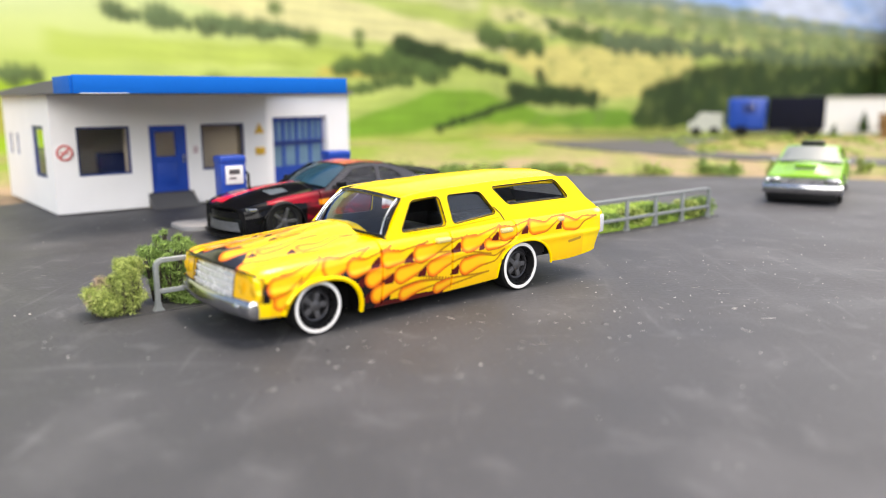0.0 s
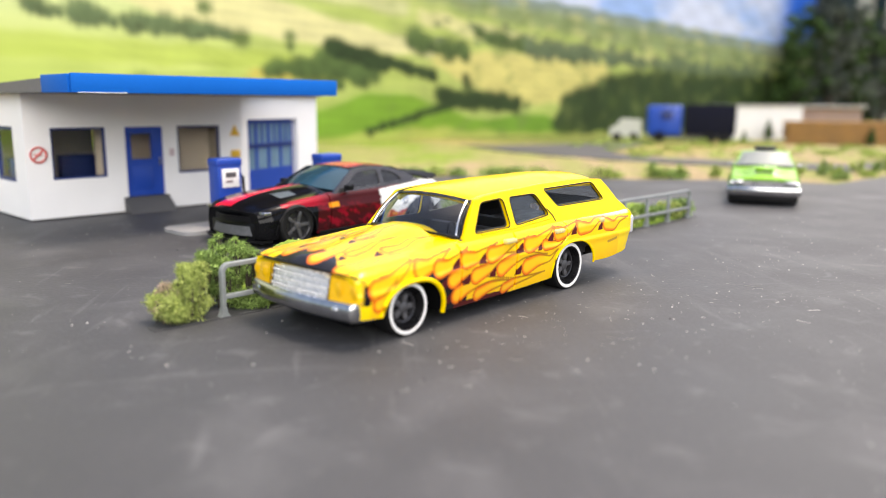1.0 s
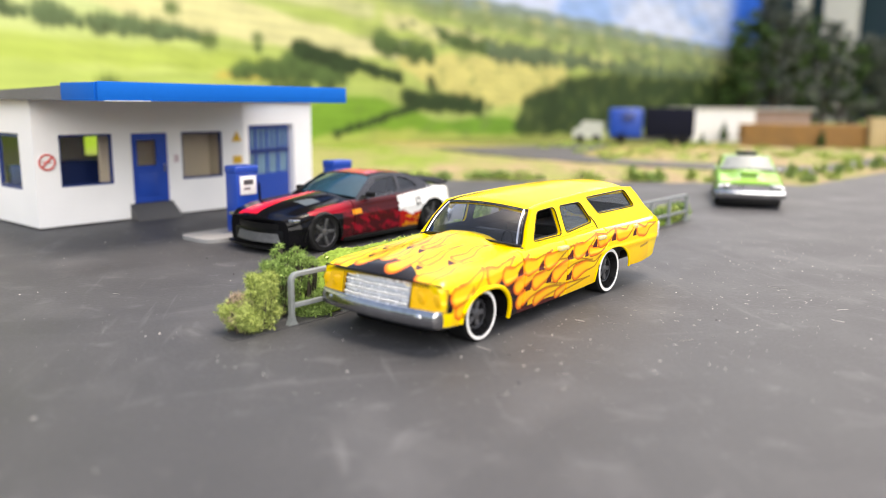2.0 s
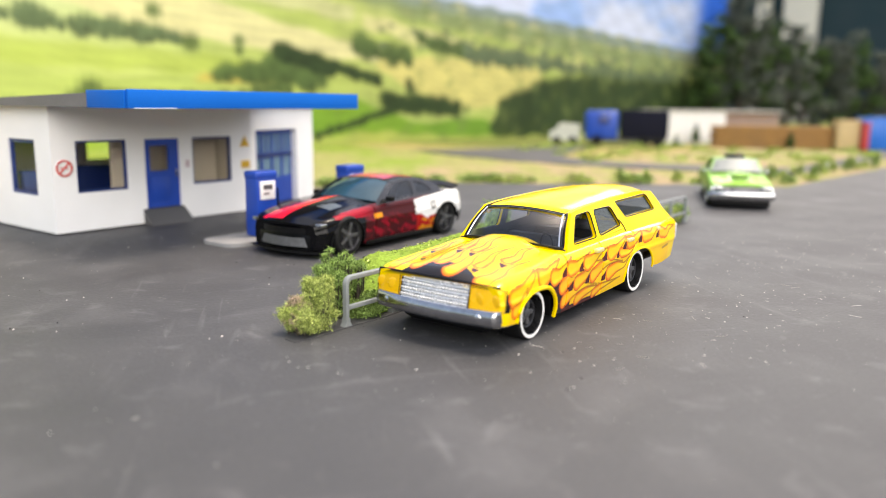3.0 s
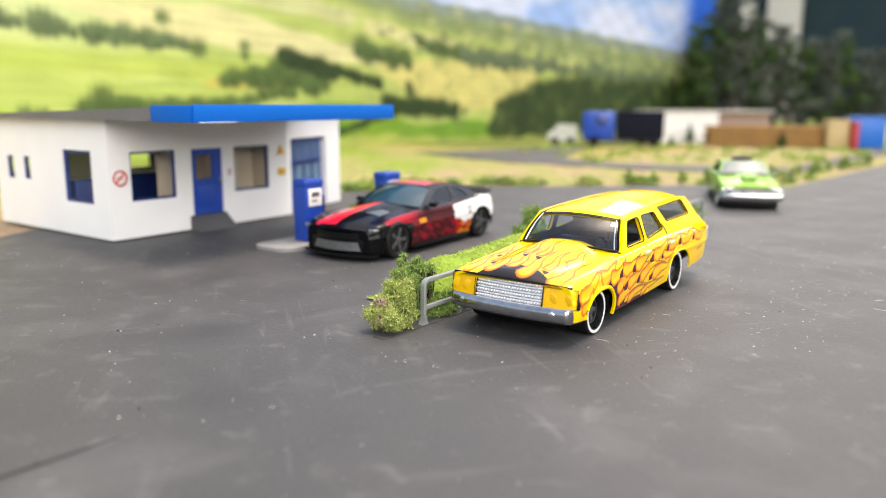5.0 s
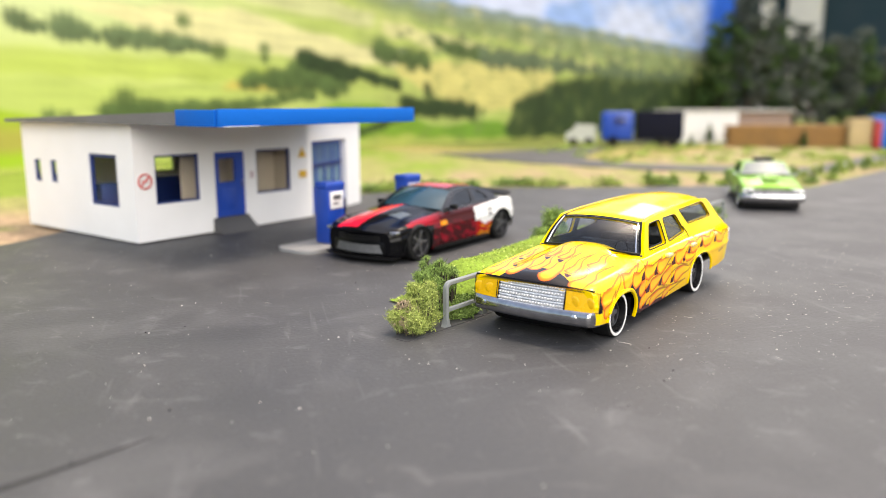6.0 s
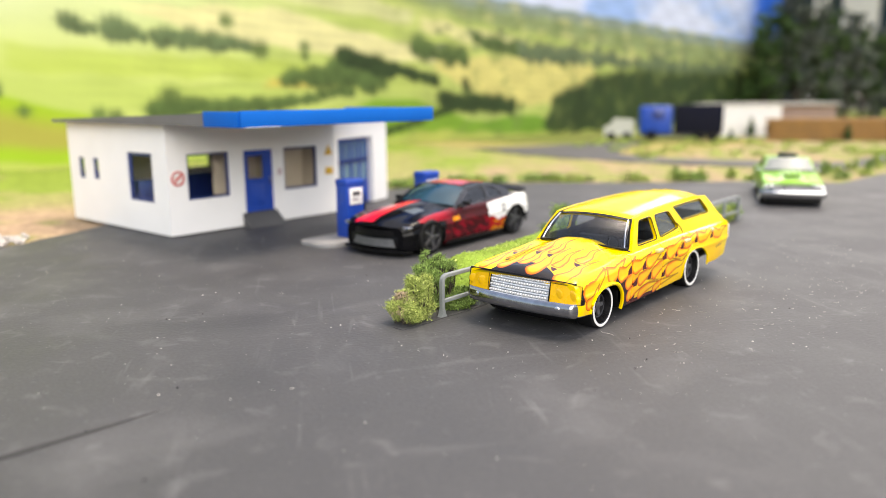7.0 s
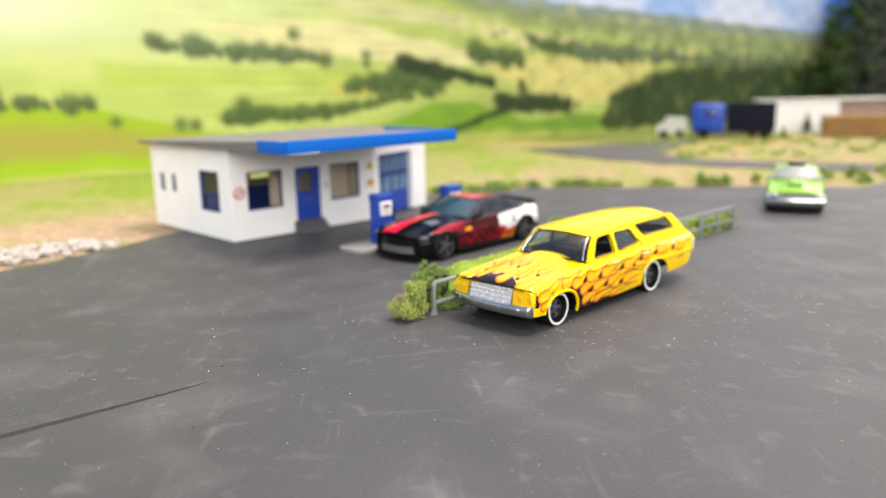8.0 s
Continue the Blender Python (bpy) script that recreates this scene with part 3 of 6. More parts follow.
    row((377, 84), (500, 60), 22, 6.0, dark, 1.0), row((377, 80), (440, 66), 12, 5.0, dark)
    row((510, 40), (625, 34), 16, 8.0, dark, 3), clump(548, 52, 9, dark), clump(545, 60, 6, dark), clump(640, 34, 5, mid)
    row((420, 8), (560, 42), 24, 3.5, dark, 1.0)
    row((560, 104), (720, 88), 14, 7.0, mid, 3), row((640, 92), (1230, 80), 50, 8.5, far, 5), row((470, 92), (545, 84), 8, 9, mid, 3)
    lay(under((690, 18), (720, 44), (790, 68), (900, 76), (1400, 76), soft=9) * smooth(690, 730, v) * (1 - under((0, 3), (1400, 3), soft=2)), dark)
    for i in range(420):
        cv = rng.uniform(690, 1400)
        top = np.interp(cv, [690, 720, 790, 900, 1330], [26, 45, 66, 72, 72])
        clump(cv, rng.uniform(4, top), rng.uniform(6, 13), dark if rng.rand() < 0.6 else (0.10, 0.13, 0.04) if rng.rand() < 0.4 else (0.05, 0.075, 0.02))
    grey = c.mean(1)[:, None]
    c = np.clip(grey + 1.10 * (c - grey), 0.004, 1)
    return c * (0.80 + 0.12 * smooth(500, 100, v))[:, None] * np.array((0.98, 1.0, 1.15))


BACK = 586.0


def make_backdrop():
    bv, bz = np.meshgrid(np.linspace(-260, 1400, 831), np.linspace(-1, 330, 196), indexing="ij")
    bv, bz = bv.ravel(), bz.ravel()
    px, py = 0.8 * bv - 0.6 * BACK, 0.6 * bv + 0.8 * BACK
    ob = from_arrays("backdrop", np.stack([px, py, bz], 1), grid_faces(831, 196)[:, ::-1], print_mat, colors=landscape(bv, bz))
    tagged(ob, "printed panorama board of green hills, fields and sky", "backdrop", kind="structure")
    bm = prism(bmesh.new(), [(-260, -1), (1400, -1), (1400, 330), (-260, 330)], lambda a, b, d: (0.8 * a - 0.6 * (BACK + 0.3 + d), 0.6 * a + 0.8 * (BACK + 0.3 + d), b), 4.0)
    part("backing_board", bm, white_print, ob)
    return ob


make_backdrop()

# the room behind the layout's end
def along(v, w, z):
    return (0.8 * v - 0.6 * w, 0.6 * v + 0.8 * w, z)


def far_box(name, v0, v1, w0, w1, z0, z1, material, bevel=0.0, parent=None):
    bm = boxed(v0, v1, w0, w1, z0, z1, bevel)
    for vert in bm.verts:
        vert.co = Vector(along(*vert.co))
    return part(name, bm, material, parent)


room = far_box("wall_east", 2600, 2650, -300, 1500, -60, 900, room_teal)
tagged(room, "dark teal plain wall of the room beyond", "wall", kind="structure")
table = part("layout_board", boxed(-700, 1900, -500, 1900, -40, -3.0, 2.0), brown_wood)
tagged(table, "plain wooden board that carries the whole layout", "board", kind="structure")
room_floor = part("floor", boxed(-3500, 2600, -3500, 3500, -780, -740), mat("grey_brown_floor", (0.20, 0.16, 0.12), 0.6, var=0.2, size=300), None)
tagged(room_floor, "grey brown floor of the room under the layout", "floor", kind="structure")
for bx, by in ((-600, -400), (1800, -400), (-600, 1800), (1800, 1800)):
    leg = part("table_leg", boxed(bx - 35, bx + 35, by - 35, by + 35, -740, -40, 4.0), brown_wood)
    tagged(leg, "square wooden leg under the layout board", "table leg", kind="structure")


# ---- the yellow wagon ----
YEL, GOLD = np.array((0.92, 0.64, 0.002)), np.array((0.91, 0.54, 0.004))
INK, MAROON = np.array((0.006, 0.004, 0.005)), np.array((0.075, 0.005, 0.004))


def lick(c, a, b, line, r, edge=0.55):
    """Paints one flame lick: a round head at the line's first point and a tail that thins out along the line."""
    p = np.array(line, float)
    knots = np.arange(len(p)) / (len(p) - 1)
    k = np.linspace(0, 1, 40)
    ca, cb = curve_of(*zip(knots, p[:, 0]))(k), curve_of(*zip(knots, p[:, 1]))(k)
    half = 0.92 * r * np.maximum((1 - k) ** 0.85, 0.09)
    near = (a > ca.min() - r - 1) & (a < ca.max() + 1) & (b > cb.min() - r - 1) & (b < cb.max() + r + 1)
    if not near.any():
        return
    na, nb = a[near], b[near]
    d, at = np.full(len(na), 99.0), np.zeros(len(na))
    for i in range(len(k)):
        e = np.hypot(na - ca[i], nb - cb[i]) - half[i]
        at = np.where(e < d, k[i], at)
        d = np.minimum(d, e)
    sub = c[near]
    tail = smooth(0.10, 0.60, at)[:, None]
    width = edge * (1.0 - 0.48 * smooth(0.05, 0.7, at))
    rim = np.array((0.80, 0.150, 0.006)) * (1 - tail) + np.array((0.32, 0.115, 0.005)) * tail
    line_in = np.clip((-d) / width, 0, 1)[:, None]
    fill = np.array((0.90, 0.40, 0.010)) * (1 - tail) + (0.5 * YEL + 0.5 * GOLD) * tail
    sub = np.where((d < 0)[:, None], rim * (1 - line_in ** 2) + fill * line_in ** 2, sub)
    deep = smooth(0.5, 1.5, -d / edge)[:, None] * (1 - 0.5 * tail)
    sub = np.where((d < -width)[:, None], fill * (1 - deep) + np.array((0.91, 0.50, 0.010)) * deep, sub)
    sub = np.where(((d >= 0) & (d < 0.10))[:, None], np.array((0.30, 0.045, 0.004)) * (1 - tail) + np.array((0.42, 0.20, 0.008)) * tail, sub)
    c[near] = sub


def dark_gap(c, a, b, ha, hb, r, slope=0.0):
    """The small maroon triangle left between a lick's head and its neighbours."""
    u, w = (a - ha) / r, (b - hb - slope * (a - ha)) / r
    c[(u < -1.02 - 0.25 * w * w) & (u > -2.0 + 0.55 * w) & (w > -0.6) & (w < 0.62 - 0.7 * (-1.0 - u))] = MAROON


def wagon_paint(x, y, z, on_deck):
    c = np.tile(YEL, (len(x), 1))
    side = ~on_deck
    cs = c[side]
    sx, sz = x[side], z[side]
    cs[(sx > 3.0) & (sz < np.interp(sx, (3, 12, 22, 30, 38, 46, 53, 58, 66, 71), (9.4, 11.2, 10.6, 10.8, 11.0, 11.8, 11.8, 12.2, 12.2, 9.0))) & (sx < 71)] = GOLD
    cs[(sx > 13.0) & (sx < 24.5) & (sz < 9.9 - 0.12 * (sx - 13)) & (sz < 12.5 - 0.42 * (sx - 13))] = INK
    cs[(sx > 1.9) & (sx < 3.0) & (sz > 6.6) & (sz < 9.5)] = INK
    cs[(sx > 21.5) & (sx < 36) & (sz < 3.4)] = MAROON
    # each lick: radius, then head, two bends and tip as (along, height)
    front = ((1.9, (4.4, 8.5), (6.9, 9.3), (9.4, 10.6), (12.2, 11.9)), (1.3, (4.6, 6.4), (5.7, 7.0), (6.9, 8.2), (8.3, 9.6)),
             (1.75, (13.3, 10.3), (15.2, 10.5), (17.4, 11.3), (21.0, 12.4)), (1.7, (17.6, 9.7), (19.6, 9.8), (21.8, 10.7), (25.0, 12.2)),
             (1.65, (20.9, 7.5), (23.8, 8.4), (27.6, 8.7), (34.5, 8.9)), (1.6, (24.0, 10.2), (26.4, 10.2), (28.8, 10.9), (32.5, 12.0)),
             (1.6, (22.0, 4.7), (25.2, 5.7), (29.4, 6.1), (37.4, 5.1)), (1.6, (26.6, 7.2), (29.9, 8.0), (33.4, 9.4), (38.6, 9.8)))
    rear = ((1.3, (27.4, 3.9), (30.9, 4.7), (34.2, 4.8), (39.8, 4.2)), (1.6, (30.7, 10.1), (33.4, 10.5), (36.2, 11.2), (40.0, 11.8)),
            (1.6, (33.4, 7.4), (36.6, 8.4), (40.4, 8.9), (46.4, 8.2)), (1.1, (34.6, 3.7), (37.6, 4.4), (41.0, 4.6), (46.0, 5.0)),
            (1.65, (40.7, 6.6), (44.2, 7.3), (47.0, 7.2), (49.6, 8.6)), (1.65, (41.2, 10.5), (43.7, 10.8), (46.2, 11.7), (49.4, 12.9)),
            (1.15, (46.0, 9.9), (48.2, 9.7), (50.4, 9.9), (53.0, 10.8)), (1.5, (50.0, 11.4), (52.2, 11.5), (54.4, 12.3), (57.2, 13.2)),
            (1.5, (57.2, 11.8), (60.0, 11.6), (63.0, 12.6), (66.4, 13.2)), (1.5, (66.2, 11.7), (69.0, 11.1), (71.8, 12.0), (75.8, 12.2)))
    for r, *line in front + rear:
        lick(cs, sx, sz, line, r)
    for r, head, *_ in front[4:] + rear[1:]:
        if head != (34.6, 3.7):
            dark_gap(cs, sx, sz, head[0], head[1] - 0.15, r * 0.95)
    cs[(np.abs(sx - 68.4) < 1.9) & (np.abs(sz - 8.2 - 0.1 * (sx - 68.4)) < 0.26)] = (0.45, 0.26, 0.02)
    c[side] = cs
    deck = on_deck & (x < 27)
    cd = c[deck]
    dx, dy = x[deck], y[deck]
    cd[(dx > 3.0) & (dx < 7.5) & (np.abs(dy + 5.6) < 0.9 - 0.2 * (dx - 3.0))] = MAROON
    cd[(dx > 3.5) & (dx < 7.0) & (np.abs(dy - 7.3) < 0.7 - 0.2 * (dx - 3.5))] = MAROON
    cd[(dx > 2.5) & (dx < 13 + 2 * np.sin(0.9 * dy)) & (np.abs(dy) < 11.6)] = GOLD
    cd[(dx < 0.3 + 4.4 * np.maximum(0, 1 - ((dy + 0.6) / 7.6) ** 2) + 0.35 * (np.abs(dy) < 11.0))] = INK
    bonnet = ((1.9, (2.4, 9.7), (5.2, 9.4), (8.6, 10.0), (14.0, 10.6)), (2.0, (2.8, 4.9), (5.8, 4.3), (9.5, 5.0), (15.5, 4.2)), (1.5, (4.6, 1.5), (7.4, 1.0), (11.4, 1.9), (16.5, 1.2)),
              (2.1, (2.3, -2.3), (5.6, -2.4), (9.8, -1.6), (16.0, -2.4)), (2.2, (1.7, -8.9), (5.0, -9.3), (9.4, -8.4), (15.5, -9.4)), (1.3, (6.4, -4.9), (9.2, -4.8), (13.0, -4.0), (18.0, -4.6)),
              (1.3, (8.4, 7.2), (11.0, 6.9), (15.0, 7.6), (20.0, 7.0)), (1.3, (13.2, 2.9), (15.6, 2.6), (18.5, 3.2), (22.0, 2.8)), (1.3, (12.4, -0.3), (14.8, -0.7), (18.0, 0.1), (22.0, -0.4)),
              (1.4, (12.2, -6.8), (15.0, -7.0), (18.6, -6.2), (23.0, -6.8)), (1.2, (14.0, 9.3), (16.2, 9.2), (18.5, 9.8), (21.0, 9.6)))
    for r, *line in bonnet:
        lick(cd, dx, dy, line, 0.88 * r, edge=0.6)
    for r, head, *_ in bonnet[5:]:
        dark_gap(cd, dx, dy, head[0], head[1] - 0.2, r * 1.05)
    c[deck] = cd
    return c


def rounded(poly, radius, steps=5):
    """The polygon with its corners rounded off."""
    out = []
    n = len(poly)
    for i in range(n):
        p, a, b = Vector(poly[i]), Vector(poly[i - 1]), Vector(poly[(i + 1) % n])
        ra = min(radius, 0.45 * (a - p).length, 0.45 * (b - p).length)
        s, e = p + (a - p).normalized() * ra, p + (b - p).normalized() * ra
        for k in range(steps + 1):
            q = k / steps
            out.append(tuple(s * (1 - q) ** 2 + p * 2 * q * (1 - q) + e * q * q))
    return out


def cabin_side(parent, outline, holes, y_of_z, side, material, thick, trim=None, name="cabin_frame"):
    """One side of the cabin: a shell with rounded window openings."""
    bm = bmesh.new()
    edges = []
    for loop in [outline, *holes]:
        vs = [bm.verts.new((a, side * y_of_z(b), b)) for a, b in loop]
        edges += [bm.edges.new((vs[k], vs[(k + 1) % len(vs)])) for k in range(len(vs))]
    bmesh.ops.triangle_fill(bm, use_beauty=True, use_dissolve=False, edges=edges, normal=(0, side, 0))
    for f in bm.faces:
        if f.normal.y * side < 0:
            f.normal_flip()
    shell = bm.faces[:]
    made = bmesh.ops.extrude_face_region(bm, geom=shell)
    moved = [g for g in made["geom"] if isinstance(g, bmesh.types.BMVert)]
    bmesh.ops.translate(bm, vec=(0, -side * thick, 0), verts=moved)
    bmesh.ops.recalc_face_normals(bm, faces=bm.faces)
    ob = part(name, bm, material, parent)
    if trim:
        for hole in holes:
            pts = [(a, side * (y_of_z(b) - 0.05), b) for a, b in hole]
            part("window_trim", tube(bmesh.new(), pts, 0.13, 5, True), trim, ob)
    return ob


def panes(parent, polys, y_of_z, side, material, inset=0.3):
    for poly in polys:
        bm = prism(bmesh.new(), poly, lambda a, b, d: (a, side * (y_of_z(b) - inset - d), b), 0.35)
        part("side_window", bm, material, parent)


def rounded_roof(parent, xf, xr, half, z_edge, crown, material, bow_f=1.6, bow_r=0.6, drop=0.9, nx=60, ny=40, power=2.6):
    def at(u, v):
        s = 2 * v - 1
        a, b = xf + bow_f * s * s, xr - bow_r * s * s
        x = a + (b - a) * u
        e = 1 - abs(s)
        hy = half(x) * (1 - max(0.0, 0.02 * (1 - e * 12))) * s
        z = z_edge(x) + crown * (1 - abs(s) ** power) - drop * max(0.0, 1 - e / 0.05) ** 2
        end = min(u, 1 - u) / 0.05
        z -= 0.55 * max(0.0, 1 - end) ** 2
        return (x, hy, z)

    bm = sheet(at, nx, ny, 0.7)
    return part("roof", bm, material, parent)


def seats(parent, xs, z, width, material):
    for x in xs:
        bm = box(bmesh.new(), x, x + 6.5, -width, width, z, z + 2.2, 0.7)
        box(bm, x + 5.2, x + 7.2, -width, width, z + 1.0, z + 6.4, 0.7)
        part("seat", bm, material, parent)


def yellow_wagon():
    car = thing("toy_wagon", -35.9, 117.5, 0, 41.2, "yellow die-cast wagon with orange flame print on dark asphalt", "toy car", "toy cars")
    spec = {
        "nose": 0.0, "tail": 76.3, "rake": 2.6, "arches": [(11.9, 7.1, 2.4, 6.5), (55.2, 6.8, 3.4, 6.2)],
        "sill": curve_of((0, 4.6), (4.5, 4.3), (19, 2.5), (34, 2.6), (48, 3.2), (61, 4.7), (66, 4.6), (72, 4.9), (75.4, 5.3), (76.3, 5.8)),
        "half": curve_of((0, 12.4), (0.6, 12.9), (1.8, 13.15), (5, 13.35), (12, 13.5), (20, 13.2), (37, 13.1), (48, 13.4), (58, 13.95), (66, 14.1), (73, 13.7), (75.6, 13.2), (76.3, 12.7)),
        "top": curve_of((0, 11.4), (5, 11.75), (14, 12.3), (24, 13.1), (50, 13.5), (62, 13.6), (76.3, 13.5)),
        "crown": curve_of((0, 0.7), (10, 0.7), (22, 0.9), (30, 0.6), (75.2, 0.2)),
        "dome": curve_of((0, 0.0), (6, 0.3), (20, 1.1), (24, 0.9), (30, 0.0), (76, 0)),
        "square": 2.35, "door_curve": (curve_of((9.6, 50.6), (10.2, 52.3), (11.2, 53.1), (12.2, 52.8), (13.4, 51.6)), 9.7, 13.3),
        "edge": 2.1, "tuck": 0.06, "lean": 0.15, "grooves": [(22.9, 3.0, 12.6), (37.7, 3.0, 13.2)], "groove_lean": 0.02,
        "nose_round": 1.5, "nose_reach": 2.6, "nose_v": 1.2, "open": (24.6, 73.5),
    }
    car_shell(car, spec, wagon_paint, yellow_print, 0.13)
    arch_lip(car, spec, yellow, 0.40)
    yz = lambda z: 11.7 - 0.33 * (z - 13.2) - 0.10 * max(0.0, z - 18.0) ** 2
    outline = [(24.8, 12.6), (50.4, 12.6), (78.2, 12.6), (77.4, 14.0), (75.4, 15.6), (73.0, 18.4), (71.6, 19.9), (66, 20.3), (60, 20.4), (50, 20.3), (45, 20.15), (38, 19.9), (33, 19.6), (29.9, 19.2), (27.2, 16.2), (24.9, 13.3)]
    holes = [rounded(p, 0.9) for p in ([(27.8, 13.8), (37.8, 13.9), (37.2, 18.9), (31.1, 18.65)], [(39.3, 13.95), (49.9, 14.85), (46.9, 18.9), (39.0, 18.9)], [(53.4, 16.05), (70.5, 16.0), (67.6, 19.6), (50.0, 19.45)])]
    inner_holes = []
    for h in holes:
        cx, cz = sum(p[0] for p in h) / len(h), sum(p[1] for p in h) / len(h)
        inner_holes.append([(cx + 0.95 * (a - cx), cz + 0.90 * (b - cz)) for a, b in h])
    window_polys = [[(38.9, 13.6), (50.3, 14.6), (47.1, 19.1), (38.7, 19.1)], [(53.0, 15.7), (70.9, 15.7), (67.9, 19.85), (49.6, 19.65)]]
    door_chrome = mat("pale_yellow_metal", (0.90, 0.74, 0.30), 0.2, metal=0.3, var=0.05)
    for side in (-1, 1):
        cabin_side(car, outline, holes, yz, side, yellow, 0.75, black_plastic)
        panes(car, window_polys[:1], yz, side, side_glass)
        panes(car, window_polys[1:], yz, side, thin_glass)
        part("door_seam", tube(bmesh.new(), [(51.4, side * (yz(13.5) + 0.02), 13.5), (50.7, side * (yz(14.8) + 0.02), 14.8), (49.4, side * (yz(16.0) + 0.02), 16.0)], 0.10, 5), seam_mat, car)
        for x in (35.6, 50.5):
            hy = 13.0
            part("door_handle", boxed(x - 1.5, x + 1.5, side * hy - 0.6, side * hy + 0.6, 11.5, 12.3, 0.3), door_chrome, car)
        part("window_trim", tube(bmesh.new(), [(29.5, side * (yz(13.6) + 0.05), 13.55), (38.4, side * (yz(13.6) + 0.05), 13.7), (50.2, side * (yz(14.2) + 0.05), 14.2)], 0.16, 6), yellow, car)
    for side in (-1, 1):
        cabin_side(car, outline, inner_holes, lambda z: yz(z) - 0.8, side, interior_mat, 0.15, None, "inner_lining")
    part("roof_lining", sheet(lambda u, v: (29.4 + 41.5 * u, 8.9 * (2 * v - 1), 18.9 + 0.7 * math.sin(math.pi * u)), 12, 6, 0.2), interior_mat, car)
    rounded_roof(car, 28.4, 71.8, lambda x: float(np.interp(x, [28, 40, 71], [9.15, 9.3, 9.1])), lambda x: float(np.interp(x, [28, 34, 45, 60, 71], [18.8, 19.35, 19.85, 20.1, 19.6])), 1.3, yellow, power=2.1)
    # windscreen, its trim and the rear window
    def screen(u, v):
        s = 2 * u - 1
        bottom = Vector((22.4 + 2.9 * abs(s) ** 2.4, 10.8 * s, 13.3 + 0.9 * (1 - s * s)))
        top = Vector((28.6 + 1.5 * s * s, 8.85 * s, 18.95 + 0.8 * (1 - s * s)))
        p = bottom.lerp(top, v)
        return p + Vector((-0.5, 0, 0.35)) * math.sin(math.pi * v)

    dark_trim = mat("dark_trim", (0.10, 0.10, 0.11), 0.25, metal=0.8, var=0.2, size=2)
    part("windscreen", sheet(screen, 28, 12, 0.35), screen_glass, car)
    for side in (0, 1):
        part("windscreen_trim", tube(bmesh.new(), [screen(side, k / 8) + Vector((-0.1, 0, 0.1)) for k in range(9)], 0.20, 8), black_plastic, car)
        part("windscreen_trim", tube(bmesh.new(), [screen(abs(side - 0.035), 0.02 + 0.92 * k / 8) + Vector((-0.12, 0, 0.12)) for k in range(9)], 0.17, 8), chrome, car)
    part("windscreen_trim", tube(bmesh.new(), [screen(k / 20, 1.0) + Vector((-0.15, 0, -0.1)) for k in range(21)], 0.2, 8), black_plastic, car)
    part("windscreen_trim", tube(bmesh.new(), [screen(0.035 + 0.93 * k / 20, 0.94) + Vector((-0.12, 0, 0.08)) for k in range(21)], 0.15, 8), dark_trim, car)
    part("windscreen_trim", tube(bmesh.new(), [screen(k / 20, 0.0) + Vector((-0.1, 0, 0.05)) for k in range(21)], 0.22, 8), black_plastic, car)
    part("cowl", sheet(lambda u, v: (22.6 + 2.9 * abs(2 * u - 1) ** 2.4 + 3.0 * v, 11.3 * (2 * u - 1), 13.2 - 0.6 * v), 20, 4, 0.3), black_plastic, car)
    part("rear_window", sheet(lambda u, v: (71.5 + 3.2 * v, (2 * u - 1) * (9.0 + 1.2 * v), 19.6 - 4.4 * v), 12, 8, 0.35), smoke_glass, car)
    part("tailgate", sheet(lambda u, v: (75.0 + 3.2 * v, (2 * u - 1) * (10.6 + 0.9 * v), 15.4 - 3.2 * v), 12, 6, 0.5), yellow, car)
    part("tailgate_lining", sheet(lambda u, v: (74.2 + 2.6 * v, (2 * u - 1) * 10.0, 15.6 - 3.6 * v), 6, 4, 0.2), interior_mat, car)
    # nose
    sweep = lambda y: 1.2 * (y / 13.0) ** 2
    back = lambda u, v: (0.25 + sweep(7.0 * (2 * u - 1)) + 0.9 * v - 0.2, 7.0 * (2 * u - 1), 6.6 + 4.1 * v)
    grille = part("grille", sheet(back, 20, 10, 0.4), dull_chrome, car, "bright chrome grille with ribs and studs")
    face = lambda s, z, out: (0.05 + sweep(6.9 * s) + 0.22 * (z - 6.6) - out, 6.9 * s, z)
    for i in range(8):
        z = 6.75 + 0.52 * i
        bar = bmesh.new()
        tube(bar, [face(k / 8 - 1, z, 0.12) for k in range(17)], 0.20 if i % 2 else 0.15, 6)
        part("grille_rib", bar, silver, grille)
    for row in range(4):
        for k in range(23):
            x, y, z = face(-0.96 + 1.92 * k / 22, 7.27 + 1.04 * row, 0.26)
            part("stud", boxed(x - 0.18, x + 0.18, y - 0.18, y + 0.18, z - 0.18, z + 0.18), silver, grille)
    for s in (-1, 1):
        part("grille_edge", tube(bmesh.new(), [face(s, 6.5, 0.2), face(s, 10.6, 0.2)], 0.16, 6), black_plastic, grille)
    for side in (-1, 1):
        panel = lambda u, v, out=0.0: (-0.25 + sweep(7.15 + 5.95 * u) + 0.7 * u ** 8 - out + 0.55 * v, side * (7.15 + 5.95 * u), 6.85 + 3.6 * v - 0.15 * u * v)
        lamp = part("headlight", sheet(lambda u, v: panel(u, v), 14, 10, 0.6), lamp_yellow, car, "yellow lamp panel with two round lenses")
        rim_pts = [panel(k / 8, 0, 0.1) for k in range(9)] + [panel(1, k / 6, 0.1) for k in range(1, 7)] + [panel(1 - k / 8, 1, 0.1) for k in range(1, 9)] + [panel(0, 1 - k / 6, 0.1) for k in range(1, 6)]
        part("lamp_surround", tube(bmesh.new(), rim_pts, 0.065, 5, True), black_plastic, lamp)
